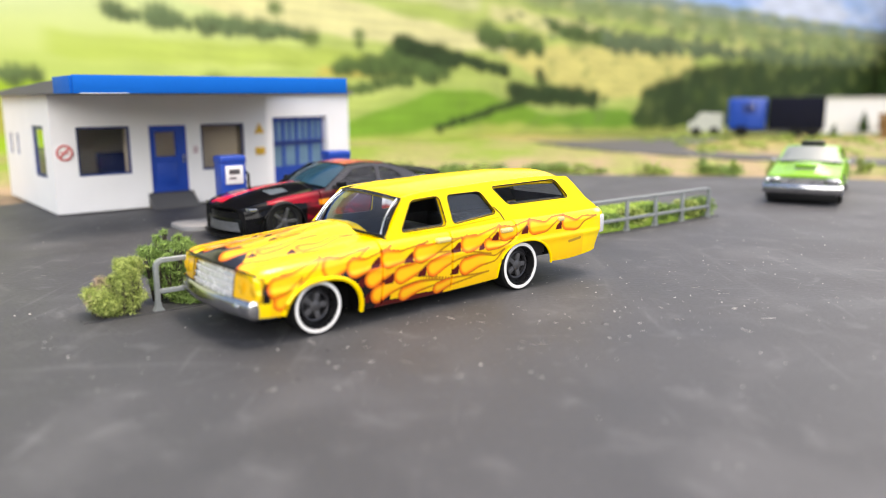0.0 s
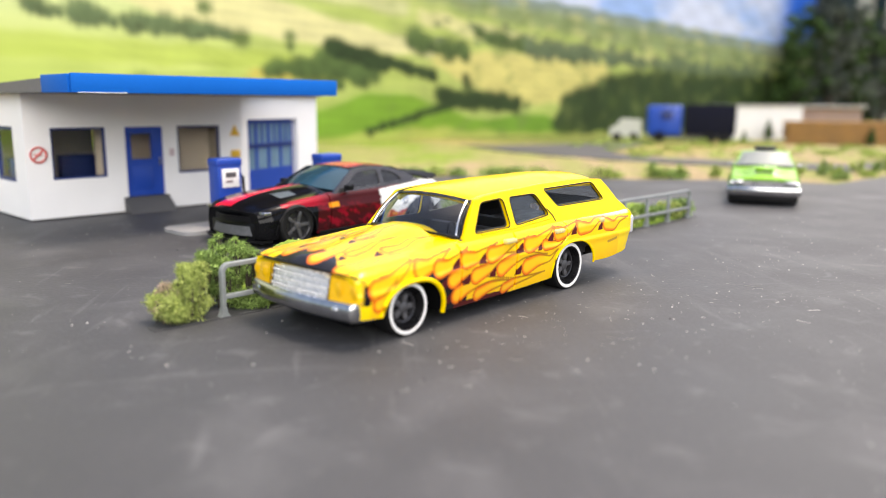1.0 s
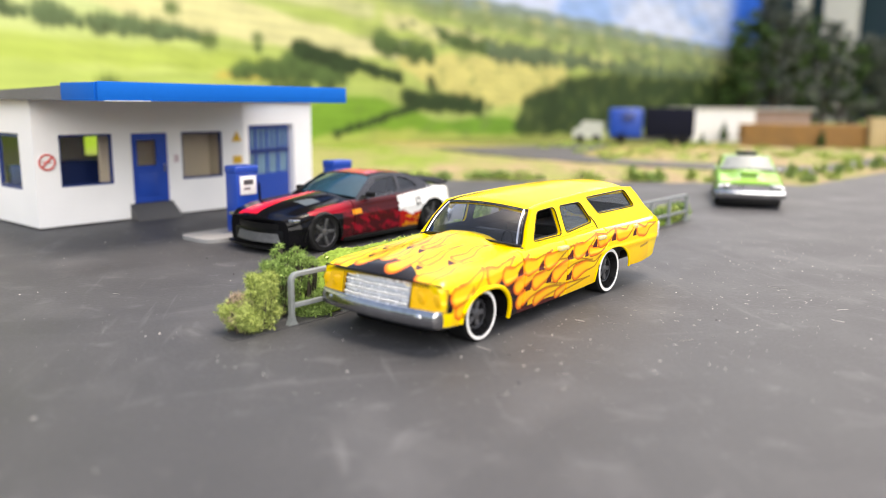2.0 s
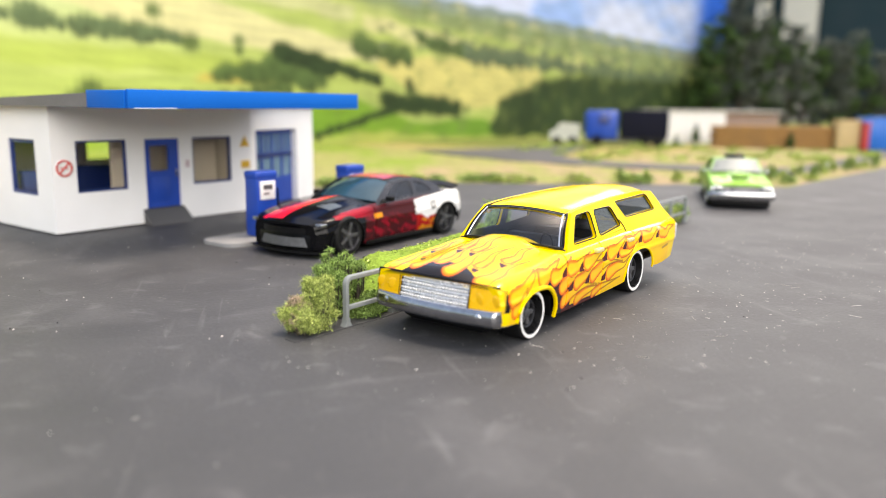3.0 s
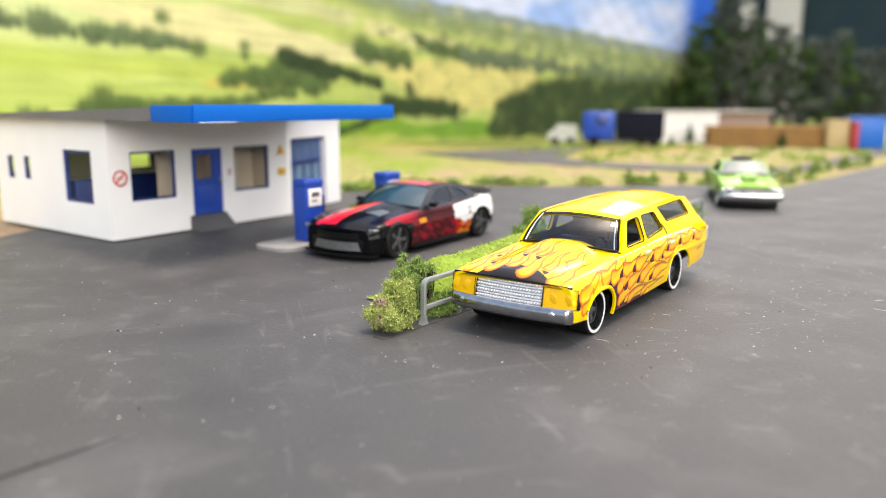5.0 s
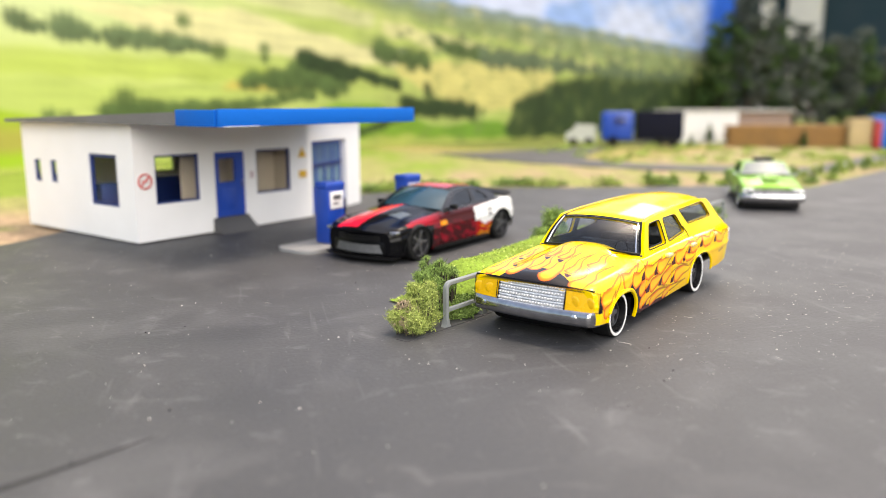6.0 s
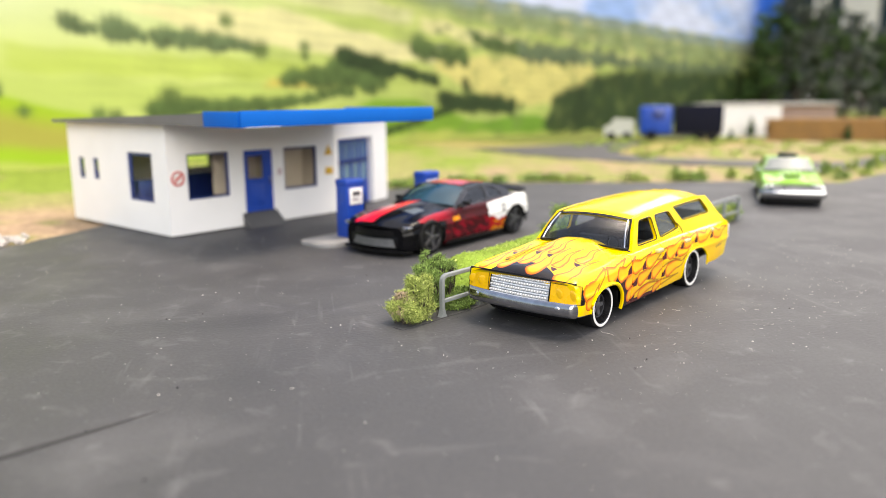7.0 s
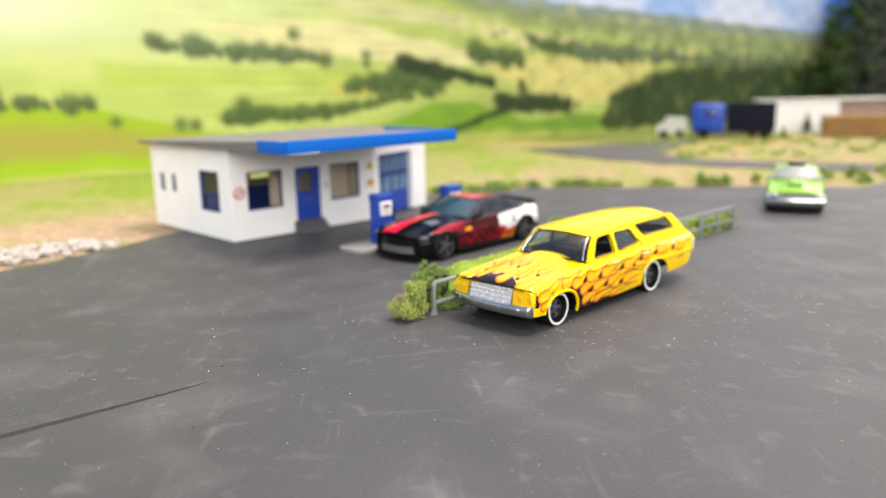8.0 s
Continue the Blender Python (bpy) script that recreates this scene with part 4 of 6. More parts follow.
        for k in (0.28, 0.73):
            bm = lathe(bmesh.new(), [(1.05, 0.10), (0.95, 0.02), (0.7, -0.04), (0.35, -0.07), (0.001, -0.08)], 28)
            bmesh.ops.rotate(bm, matrix=Matrix.Rotation(radians(-90 + side * 8), 3, "Z"), verts=bm.verts)
            bmesh.ops.translate(bm, vec=panel(k, 0.46, 0.05), verts=bm.verts)
            part("lens", bm, lamp_yellow, lamp)
    part("bonnet_lip", tube(bmesh.new(), [(0.25 + sweep(12.3 * (k / 10 - 1)), 12.3 * (k / 10 - 1), 10.65 + 0.35 * (1 - (k / 10 - 1) ** 2)) for k in range(21)], 0.21, 6), black_plastic, car)

    def bumper(xc, bow, z0, z1, sgn):
        def at(u, v):
            s = 2 * u - 1
            y = 13.25 * s
            wrap = max(0.0, abs(s) - 0.9) / 0.1
            x = xc + sgn * (bow * s * s + 3.2 * wrap ** 2)
            y = y * (1 - 0.01 * wrap)
            bulge = math.sin(math.pi * v) ** 0.6
            return (x - sgn * 0.55 * bulge, y, z0 + (z1 - z0) * v)
        return sheet(at, 60, 10, 0.8)

    front = part("front_bumper", bumper(-0.9, 1.6, 4.3, 7.0, 1), bumper_chrome, car, "dull chrome bumper")
    for side in (-1, 1):
        bm = bmesh.new()
        v = bmesh.ops.create_uvsphere(bm, u_segments=14, v_segments=10, radius=0.62)["verts"]
        bmesh.ops.scale(bm, vec=(0.5, 1.2, 0.8), verts=v)
        bmesh.ops.translate(bm, vec=(-0.45, side * 9.2, 5.9), verts=v)
        part("bumper_lamp", bm, chrome, front)
    part("valance", boxed(0.6, 4.6, -11.4, 11.4, 3.9, 6.8, 0.5), black_plastic, car)
    part("rear_bumper", bumper(78.0, 0.5, 7.2, 8.8, -1), dull_chrome, car)
    for side in (-1, 1):
        part("tail_light", boxed(76.4, 78.7, side * 12.2 - 0.9, side * 12.2 + 0.75, 8.4, 12.2, 0.4), silver, car, "bright chrome tail lamp")
        part("fuel_cap", boxed(63.9, 65.5, side * 13.55 - 0.4, side * 13.55 + 0.4, 12.2, 13.0, 0.25), door_chrome, car)
        part("sill_trim", tube(bmesh.new(), [(20.6 + 2.2 * k, side * (12.42 - 0.03 * math.sin(3 * k)), 2.62 + 0.08 * k) for k in range(6)], 0.09, 6), silver, car, "worn bright sill edge")
    # underside, cabin
    bm = box(bmesh.new(), 3.5, 64.0, -8.0, 8.0, 1.8, 6.0, 0.8)
    box(bm, 19.6, 47.5, -11.6, 11.6, 2.0, 6.0, 0.5)
    box(bm, 62.5, 73.8, -11.5, 11.5, 5.4, 7.4, 0.5)
    part("chassis", bm, black_plastic, car)
    bm = box(bmesh.new(), 22.0, 73.0, -11.0, 11.0, 5.4, 6.6)
    box(bm, 22.0, 26.5, -10.8, 10.8, 6.0, 12.6, 0.8)
    box(bm, 52.0, 73.0, -10.4, 10.4, 6.0, 11.6, 0.5)
    part("cabin_tub", bm, interior_mat, car)
    for side in (-1, 1):
        part("door_lining", boxed(24.5, 74.5, side * 11.15 - 0.2, side * 11.15 + 0.2, 6.0, 13.3, 0.1), interior_mat, car)
    seats(car, (33.0, 44.5), 6.6, 9.0, interior_mat)
    bm = lathe(bmesh.new(), [(1.9 + 0.22 * math.cos(a * math.tau / 8), 0.22 * math.sin(a * math.tau / 8)) for a in range(9)], 28)
    bmesh.ops.rotate(bm, matrix=Matrix.Rotation(radians(65), 3, "Z"), verts=bm.verts)
    bmesh.ops.translate(bm, vec=(29.5, -5.0, 13.0), verts=bm.verts)
    part("steering_wheel", bm, black_plastic, car)
    for x, r in ((11.2, 4.35), (54.4, 4.65)):
        y = 12.7 if x < 30 else 13.1
        wheel(car, x, -y, r, 4.2, -1, "whitewall")
        wheel(car, x, y, r, 4.2, 1, "whitewall")
        part("axle", tube(bmesh.new(), [(x, -9.5, r), (x, 9.5, r)], 0.6, 10), dull_chrome, car)
    # the cabin narrows towards the tail
    for ob in car.children_recursive:
        if ob.name.startswith(("cabin_frame", "side_window", "inner_lining", "roof", "window_trim", "rear_window")):
            for v in ob.data.vertices:
                v.co.y *= 1 - 0.055 * float(smooth(0.040, 0.072, v.co.x)) * float(smooth(0.013, 0.0175, v.co.z))
    # the body leans a little over its wheels
    for ob in car.children:
        if not ob.name.startswith(("wheel", "axle")) or ob.name.startswith("wheel_arch"):
            ob.matrix_basis = Matrix.Rotation(radians(0.5), 4, "X") @ ob.matrix_basis
    return car


yellow_wagon()


# ---- the black and red coupe ----
def coupe_paint(x, y, z, on_deck):
    c = np.tile(np.array((0.004, 0.004, 0.005)), (len(x), 1))
    red, white = np.array((0.60, 0.013, 0.040)), np.array((0.72, 0.72, 0.72))
    n = wave(x + 0.8 * z, z * 1.6, 11, 6, 4) + 0.5 * wave(x, z * 2.0, 12, 2.5)
    side = ~on_deck
    streak = smooth(0.0, 0.7, n + 0.25 * np.sin(1.1 * (x + z))) * smooth(10.5, 6.0, z)
    maroon = np.array((0.052, 0.006, 0.008))
    body = (maroon * (1 - streak)[:, None] + red * 0.42 * streak[:, None])
    flank = side & (x > 19.5) & (x < 50)
    c[flank] = body[flank]
    fender = side & (x > 9) & (x < 27) & (z > 9.6 - 0.03 * (x - 9))
    c[fender] = (red * 0.48 * smooth(27, 18, x)[:, None] + maroon * smooth(18, 27, x)[:, None])[fender]
    c[side & (x > 42.5) & (x < 52) & (z < 7.4 + 0.4 * np.sin(1.3 * x))] = np.array((0.36, 0.012, 0.010))
    c[side & (x > 44) & (x < 51.5) & (z < 5.9) & (n > -0.1)] = np.array((0.60, 0.22, 0.012))
    patch = side & (x > 42.0 + 0.25 * np.sin(2.1 * z)) & (x < 66.5) & (z > 6.3 + 0.5 * np.sin(0.9 * x) + 0.14 * np.maximum(50 - x, 0)) & (z < 12.2 + 0.09 * (x - 48))
    c[patch] = white
    c[side & (np.abs(x - 50.4) < 1.0) & (np.abs(z - 9.6) < 1.1) & ~((np.abs(x - 50.4) < 0.5) & (np.abs(z - 9.6) < 0.6))] = (0.05, 0.05, 0.05)
    c[side & (x > 23.5) & (x < 27.0) & (z > 8.4) & (z < 9.6)] = np.array((0.75, 0.26, 0.01))
    deck = on_deck & (x < 30)
    c[deck & (y > 0.4) & (y < 8.0) & (x > 3.6)] = red
    c[deck & (y > -7.6) & (y < -2.6 - 0.3 * (x - 13)) & (x > 13) & (x < 18)] = (0.10, 0.12, 0.135)
    c[deck & (y < -11.4) & (x > 12)] = red * 0.5
    c[on_deck & (x > 54) & (y < -9.0)] = white
    c[on_deck & (x > 60) & (np.abs(y) < 8.5)] = (0.012, 0.012, 0.013)
    return c


gunmetal = mat("gunmetal", (0.075, 0.075, 0.08), 0.22, metal=0.7, var=0.15, size=5)


def black_coupe():
    car = thing("toy_coupe", -60.4, 195.5, 0, 42.5, "black and red die-cast racing coupe beside the pumps", "toy car", "toy cars")
    spec = {
        "nose": 2.2, "tail": 67.5, "rake": 0.0, "arches": [(13.0, 6.1, 3.2, 6.4), (56.8, 6.3, 3.4, 6.5)],
        "sill": curve_of((0, 2.4), (6, 2.0), (20, 2.2), (50, 2.4), (64, 3.4), (67.5, 4.0)),
        "half": curve_of((2.2, 11.0), (5, 13.2), (13, 14.4), (30, 13.8), (48, 14.0), (58, 14.8), (64, 14.2), (67.5, 12.4)),
        "top": curve_of((2.2, 8.6), (6, 9.8), (14, 11.0), (27, 12.0), (44, 12.4), (58, 13.2), (67.5, 12.6)),
        "crown": curve_of((2.2, 0.4), (12, 0.7), (26, 1.0), (60, 1.0), (70, 0.4)),
        "dome": curve_of((2.2, 0.0), (8, 0.3), (24, 0.5), (30, 0.0), (70, 0)),
        "square": 2.0, "edge": 1.6, "tuck": 0.06, "lean": 0.25, "grooves": [(24.0, 3, 11), (44.5, 3, 12)], "groove_lean": 0.03,
        "nose_round": 1.4, "nose_reach": 3.0, "nose_v": 2.2, "open": (27.5, 56.0),
    }
    car_shell(car, spec, coupe_paint, red_print, 0.5)
    arch_lip(car, spec, black_plastic, 0.25)
    yz = lambda z: 12.4 - 0.55 * (z - 12.0)
    outline = [(25.5, 11.2), (56.5, 11.6), (62.0, 12.6), (59.5, 13.2), (54.5, 15.6), (50.0, 17.0), (43.0, 17.8), (35.0, 17.2), (30.5, 14.6), (26.4, 12.2)]
    holes = [rounded(p, 0.8) for p in ([(29.8, 12.5), (43.6, 12.9), (44.2, 16.9), (36.5, 16.4)], [(45.0, 12.95), (53.0, 13.5), (50.2, 15.7), (45.6, 16.8)])]
    window_polys = [[(29.3, 12.2), (44.0, 12.6), (44.5, 17.0), (36.3, 16.7)], [(44.8, 12.7), (53.4, 13.2), (50.5, 15.9), (45.2, 17.0)]]
    for side in (-1, 1):
        cabin_side(car, outline, holes, yz, side, gunmetal, 0.6)
        panes(car, window_polys, yz, side, smoke_glass)
        part("mirror", boxed(29.5, 31.4, side * 13.6 - 1.1, side * 13.6 + 1.1, 12.4, 13.8, 0.4), black_plastic, car)
        part("headlight", boxed(4.2, 7.4, side * 10.6 - 2.0, side * 10.6 + 2.0, 7.9, 8.9, 0.35), dull_chrome, car)
        part("side_skirt", boxed(20, 50, side * 13.4 - 0.6, side * 13.4 + 0.6, 1.7, 2.8, 0.25), black_plastic, car)
    roof_red = mat("roof_red", (0.50, 0.014, 0.016), 0.25, var=0.05, size=9, coat=0.6)
    rounded_roof(car, 34.5, 52.0, lambda x: float(np.interp(x, [34, 45, 53], [9.4, 9.4, 9.0])), lambda x: float(np.interp(x, [34, 42, 53], [16.9, 17.6, 16.6])), 0.8, black_plastic, 1.2, 0.8)
    part("roof_panel", sheet(lambda u, v: (36.3 + 13.5 * u, 6.6 * (2 * v - 1), float(np.interp(36.3 + 13.5 * u, [34, 42, 53], [16.9, 17.6, 16.6])) + 0.86 - 0.30 * abs(2 * v - 1) ** 2.6), 16, 10, 0.1), roof_red, car, "red painted panel")

    def screen(u, v):
        s = 2 * u - 1
        return Vector((25.8 + 2.6 * s * s, 11.4 * s, 12.2 + 0.9 * (1 - s * s))).lerp(Vector((34.8 + 1.2 * s * s, 9.2 * s, 16.9 + 0.8 * (1 - s * s))), v) + Vector((-0.3, 0, 0.4)) * math.sin(math.pi * v)

    blue_glass = mat("blue_tint_plastic", (0.018, 0.055, 0.082), 0.12, var=0.2, size=6)
    part("windscreen", sheet(screen, 20, 10, 0.35), blue_glass, car)
    part("rear_window", sheet(lambda u, v: (51.6 + 8.0 * v, (2 * u - 1) * (8.6 + 1.8 * v), 17.2 - 3.6 * v), 12, 8, 0.35), smoke_glass, car)
    # nose and tail
    part("grille", sheet(lambda u, v: (1.9 + 2.4 * (2 * u - 1) ** 2, 8.6 * (2 * u - 1), 6.0 + 1.5 * v), 16, 4, 0.5), black_plastic, car)
    part("lower_grille", sheet(lambda u, v: (1.7 + 2.4 * (2 * u - 1) ** 2, 9.6 * (2 * u - 1) * (1 - 0.12 * v), 2.8 + 2.3 * v), 16, 6, 0.5), mat("mesh_grey", (0.085, 0.088, 0.092), 0.55, var=0.3, size=1.0), car, "grey mesh air intake")
    part("splitter", sheet(lambda u, v: (0.9 + 2.8 * (2 * u - 1) ** 2 + 3.0 * v, 12.2 * (2 * u - 1), 1.9), 20, 3, 0.6), black_plastic, car)
    part("spoiler", sheet(lambda u, v: (63.5 + 3.4 * v, 11.8 * (2 * u - 1), 13.6 + 0.9 * v - 0.8 * (2 * u - 1) ** 4), 20, 4, 0.5), black_plastic, car)
    for side in (-1, 1):
        part("spoiler_post", boxed(64.0, 65.4, side * 9 - 0.4, side * 9 + 0.4, 12.4, 13.9, 0.15), black_plastic, car)
    bm = box(bmesh.new(), 3.5, 66.0, -9.2, 9.2, 1.4, 6.0, 0.6)
    box(bm, 20.5, 50.0, -12.6, 12.6, 1.8, 5.0, 0.4)
    part("chassis", bm, black_plastic, car)
    bm = box(bmesh.new(), 26.0, 60.0, -11.0, 11.0, 5.0, 6.2)
    box(bm, 26.0, 30.0, -10.4, 10.4, 6.0, 11.4, 0.8)
    part("cabin_tub", bm, interior_mat, car)
    seats(car, (34.0,), 6.2, 9.0, interior_mat)
    for x in (13.0, 56.8):
        wheel(car, x, -14.2, 5.1, 4.6, -1, "spoke")
        wheel(car, x, 14.2, 5.1, 4.6, 1, "spoke")
        part("axle", tube(bmesh.new(), [(x, -10, 5.1), (x, 10, 5.1)], 0.6, 10), dull_chrome, car)
    return car


black_coupe()


# ---- the lime green car ----
def green_paint(x, y, z, on_deck):
    c = np.tile(np.array((0.19, 0.42, 0.014)), (len(x), 1))
    c[on_deck & (x > 7) & (x < 17) & (np.abs(y) < 3.2)] = (0.30, 0.32, 0.30)
    return c


def green_car():
    car = thing("toy_sedan", 115.5, 259.0, 0, 62, "lime green die-cast car with a chrome front bumper", "toy car", "toy cars")
    spec = {
        "nose": 1.6, "tail": 70.0, "rake": 0.0, "arches": [(12.5, 6.0, 2.6, 6.2), (54, 6.4, 3.0, 6.2)],
        "sill": curve_of((0, 4.0), (6, 3.4), (20, 2.6), (50, 2.8), (62, 4.2), (70, 4.6)),
        "half": curve_of((1.6, 11.4), (6, 11.9), (30, 11.9), (56, 12.2), (70, 11.4)),
        "top": curve_of((1.6, 9.6), (14, 10.8), (26, 11.8), (50, 12.0), (70, 11.4)),
        "crown": curve_of((1.6, 0.4), (24, 0.8), (60, 0.6), (70, 0.3)),
        "dome": curve_of((1.6, 0.0), (8, 0.5), (20, 0.8), (26, 0.0), (70, 0)),
        "square": 2.0, "edge": 1.2, "tuck": 0.05, "lean": 0.18, "grooves": [(26.0, 3, 11), (42.0, 3, 11)], "groove_lean": 0.02,
        "nose_round": 0.9, "nose_reach": 2.0, "nose_v": 0.8, "open": (26.5, 54.0),
    }
    car_shell(car, spec, green_paint, green_print, 0.6)
    arch_lip(car, spec, dark_grey, 0.2)
    lime = mat("lime_plain", (0.19, 0.42, 0.014), 0.3, var=0.05, size=9, coat=0.1, spec=0.25)
    yz = lambda z: 10.9 - 0.36 * (z - 11.5)
    outline = [(25.2, 10.8), (58.0, 11.0), (57.0, 11.9), (48.8, 17.0), (40.0, 17.5), (31.8, 17.0), (25.6, 11.8)]
    holes = [rounded([(28.8, 12.1), (51.0, 12.4), (46.0, 16.4), (33.5, 16.3)], 0.8)]
    for side in (-1, 1):
        cabin_side(car, outline, holes, yz, side, lime, 0.6)
        panes(car, [[(28.2, 11.9), (51.6, 12.2), (46.2, 16.6), (33.2, 16.5)]], yz, side, smoke_glass)
        part("mirror", boxed(28.0, 29.6, side * 12.2 - 0.7, side * 12.2 + 0.7, 12.0, 13.0, 0.3), dull_chrome, car)
        part("headlight", boxed(0.9, 2.4, side * 8.8 - 2.2, side * 8.8 + 2.2, 7.0, 9.0, 0.6), dull_chrome, car)
        part("turn_lamp", boxed(0.4, 1.4, side * 10.8 - 0.7, side * 10.8 + 0.7, 7.2, 8.4, 0.3), chrome, car)
    rounded_roof(car, 31.4, 48.8, lambda x: 8.9, lambda x: float(np.interp(x, [31, 40, 49], [16.7, 17.2, 16.7])), 0.7, lime, 1.0, 0.8)

    def screen(u, v):
        s = 2 * u - 1
        return Vector((24.4 + 2.2 * s * s, 10.8 * s, 12.0 + 0.8 * (1 - s * s))).lerp(Vector((31.6 + 1.0 * s * s, 8.8 * s, 16.8 + 0.6 * (1 - s * s))), v)

    part("windscreen", sheet(screen, 20, 10, 0.35), glare_glass, car, "pale plastic windscreen with its reflection put into the colour")
    part("rear_window", sheet(lambda u, v: (48.4 + 7.6 * v, (2 * u - 1) * (8.4 + 1.8 * v), 16.8 - 4.6 * v), 12, 8, 0.35), smoke_glass, car)
    part("roof_scoop", boxed(34, 41, -4.0, 4.0, 17.8, 19.2, 0.6), black_plastic, car)
    part("bonnet_scoop", boxed(8, 18, -3.2, 3.2, 11.6, 12.9, 0.5), lime, car)
    part("grille", sheet(lambda u, v: (1.3, 6.6 * (2 * u - 1), 6.4 + 2.4 * v), 10, 4, 0.5), dull_chrome, car, "chrome grille")

    def bump(u, v):
        s = 2 * u - 1
        return (0.6 + 0.9 * s * s + 2.0 * max(0.0, abs(s) - 0.9) * 10 * max(0.0, abs(s) - 0.9) - 0.5 * math.sin(math.pi * v), 12.2 * s, 3.7 + 3.2 * v)

    part("front_bumper", sheet(bump, 40, 8, 0.7), bumper_chrome, car)
    part("valance", boxed(1.8, 5.0, -10.6, 10.6, 0.9, 4.2, 0.5), black_plastic, car)
    bm = box(bmesh.new(), 3.5, 68.0, -8.4, 8.4, 1.3, 6.0, 0.6)
    box(bm, 19.5, 47.0, -11.8, 11.8, 2.0, 5.4, 0.4)
    part("chassis", bm, black_plastic, car)
    part("cabin_tub", box(boxed(24.5, 56.0, -10.4, 10.4, 5.2, 6.4), 24.5, 28.0, -10.2, 10.2, 6.0, 11.2, 0.6), interior_mat, car)
    seats(car, (33.0,), 6.4, 8.6, interior_mat)
    for x in (12.5, 54.0):
        wheel(car, x, -11.8, 4.9, 4.2, -1, "chrome")
        wheel(car, x, 11.8, 4.9, 4.2, 1, "chrome")
        part("axle", tube(bmesh.new(), [(x, -9, 4.9), (x, 9, 4.9)], 0.6, 10), dull_chrome, car)
    return car


green_car()


# ---- the filling station ----
def wall_bm(u0, u1, z0, z1, holes, to_point, thick):
    """A wall slab with rectangular holes (u0, u1, z0, z1) cut through it."""
    us = sorted({u0, u1, *[h[0] for h in holes], *[h[1] for h in holes]})
    zs = sorted({z0, z1, *[h[2] for h in holes], *[h[3] for h in holes]})
    bm = bmesh.new()

    def solid(i, j):
        if i < 0 or j < 0 or i >= len(us) - 1 or j >= len(zs) - 1:
            return False
        cu, cz = (us[i] + us[i + 1]) / 2, (zs[j] + zs[j + 1]) / 2
        return not any(h[0] < cu < h[1] and h[2] < cz < h[3] for h in holes)

    def quad(*pts):
        bm.faces.new([bm.verts.new(to_point(*p)) for p in pts])

    for i in range(len(us) - 1):
        for j in range(len(zs) - 1):
            if not solid(i, j):
                continue
            a, b, c, d = us[i], us[i + 1], zs[j], zs[j + 1]
            quad((a, c, 0), (b, c, 0), (b, d, 0), (a, d, 0))
            quad((a, d, thick), (b, d, thick), (b, c, thick), (a, c, thick))
            if not solid(i - 1, j):
                quad((a, c, 0), (a, d, 0), (a, d, thick), (a, c, thick))
            if not solid(i + 1, j):
                quad((b, c, thick), (b, d, thick), (b, d, 0), (b, c, 0))
            if not solid(i, j - 1):
                quad((a, c, thick), (b, c, thick), (b, c, 0), (a, c, 0))
            if not solid(i, j + 1):
                quad((a, d, 0), (b, d, 0), (b, d, thick), (a, d, thick))
    bmesh.ops.remove_doubles(bm, verts=bm.verts, dist=1e-3)
    bmesh.ops.recalc_face_normals(bm, faces=bm.faces)
    return bm


def framed_window(parent, u0, u1, z0, z1, to_point, bars=(), name="window", deep=0.5, frame_mat=None, width=0.65):
    """A blue frame with glazing bars and a pane, set into an opening; to_point(u, z, depth)."""
    frame_mat = frame_mat or frame_blue
    bm = wall_bm(u0, u1, z0, z1, [(u0 + width, u1 - width, z0 + width, z1 - width)], lambda a, b, d: to_point(a, b, deep + d), 1.0)
    win = part(name, bm, frame_mat, parent)
    for kind, at in bars:
        if kind == "u":
            o = [(at - 0.35, z0 + width), (at + 0.35, z0 + width), (at + 0.35, z1 - width), (at - 0.35, z1 - width)]
        else:
            o = [(u0 + width, at - 0.35), (u1 - width, at - 0.35), (u1 - width, at + 0.35), (u0 + width, at + 0.35)]
        part("glazing_bar", prism(bmesh.new(), o, lambda a, b, d: to_point(a, b, deep + 0.15 + d), 0.7), frame_mat, win)
    o = [(u0 + width, z0 + width), (u1 - width, z0 + width), (u1 - width, z1 - width), (u0 + width, z1 - width)]
    pane = part("pane", prism(bmesh.new(), o, lambda a, b, d: to_point(a, b, deep + 0.4 + d), 0.25), thin_glass, win)
    pane.visible_shadow = False
    return win


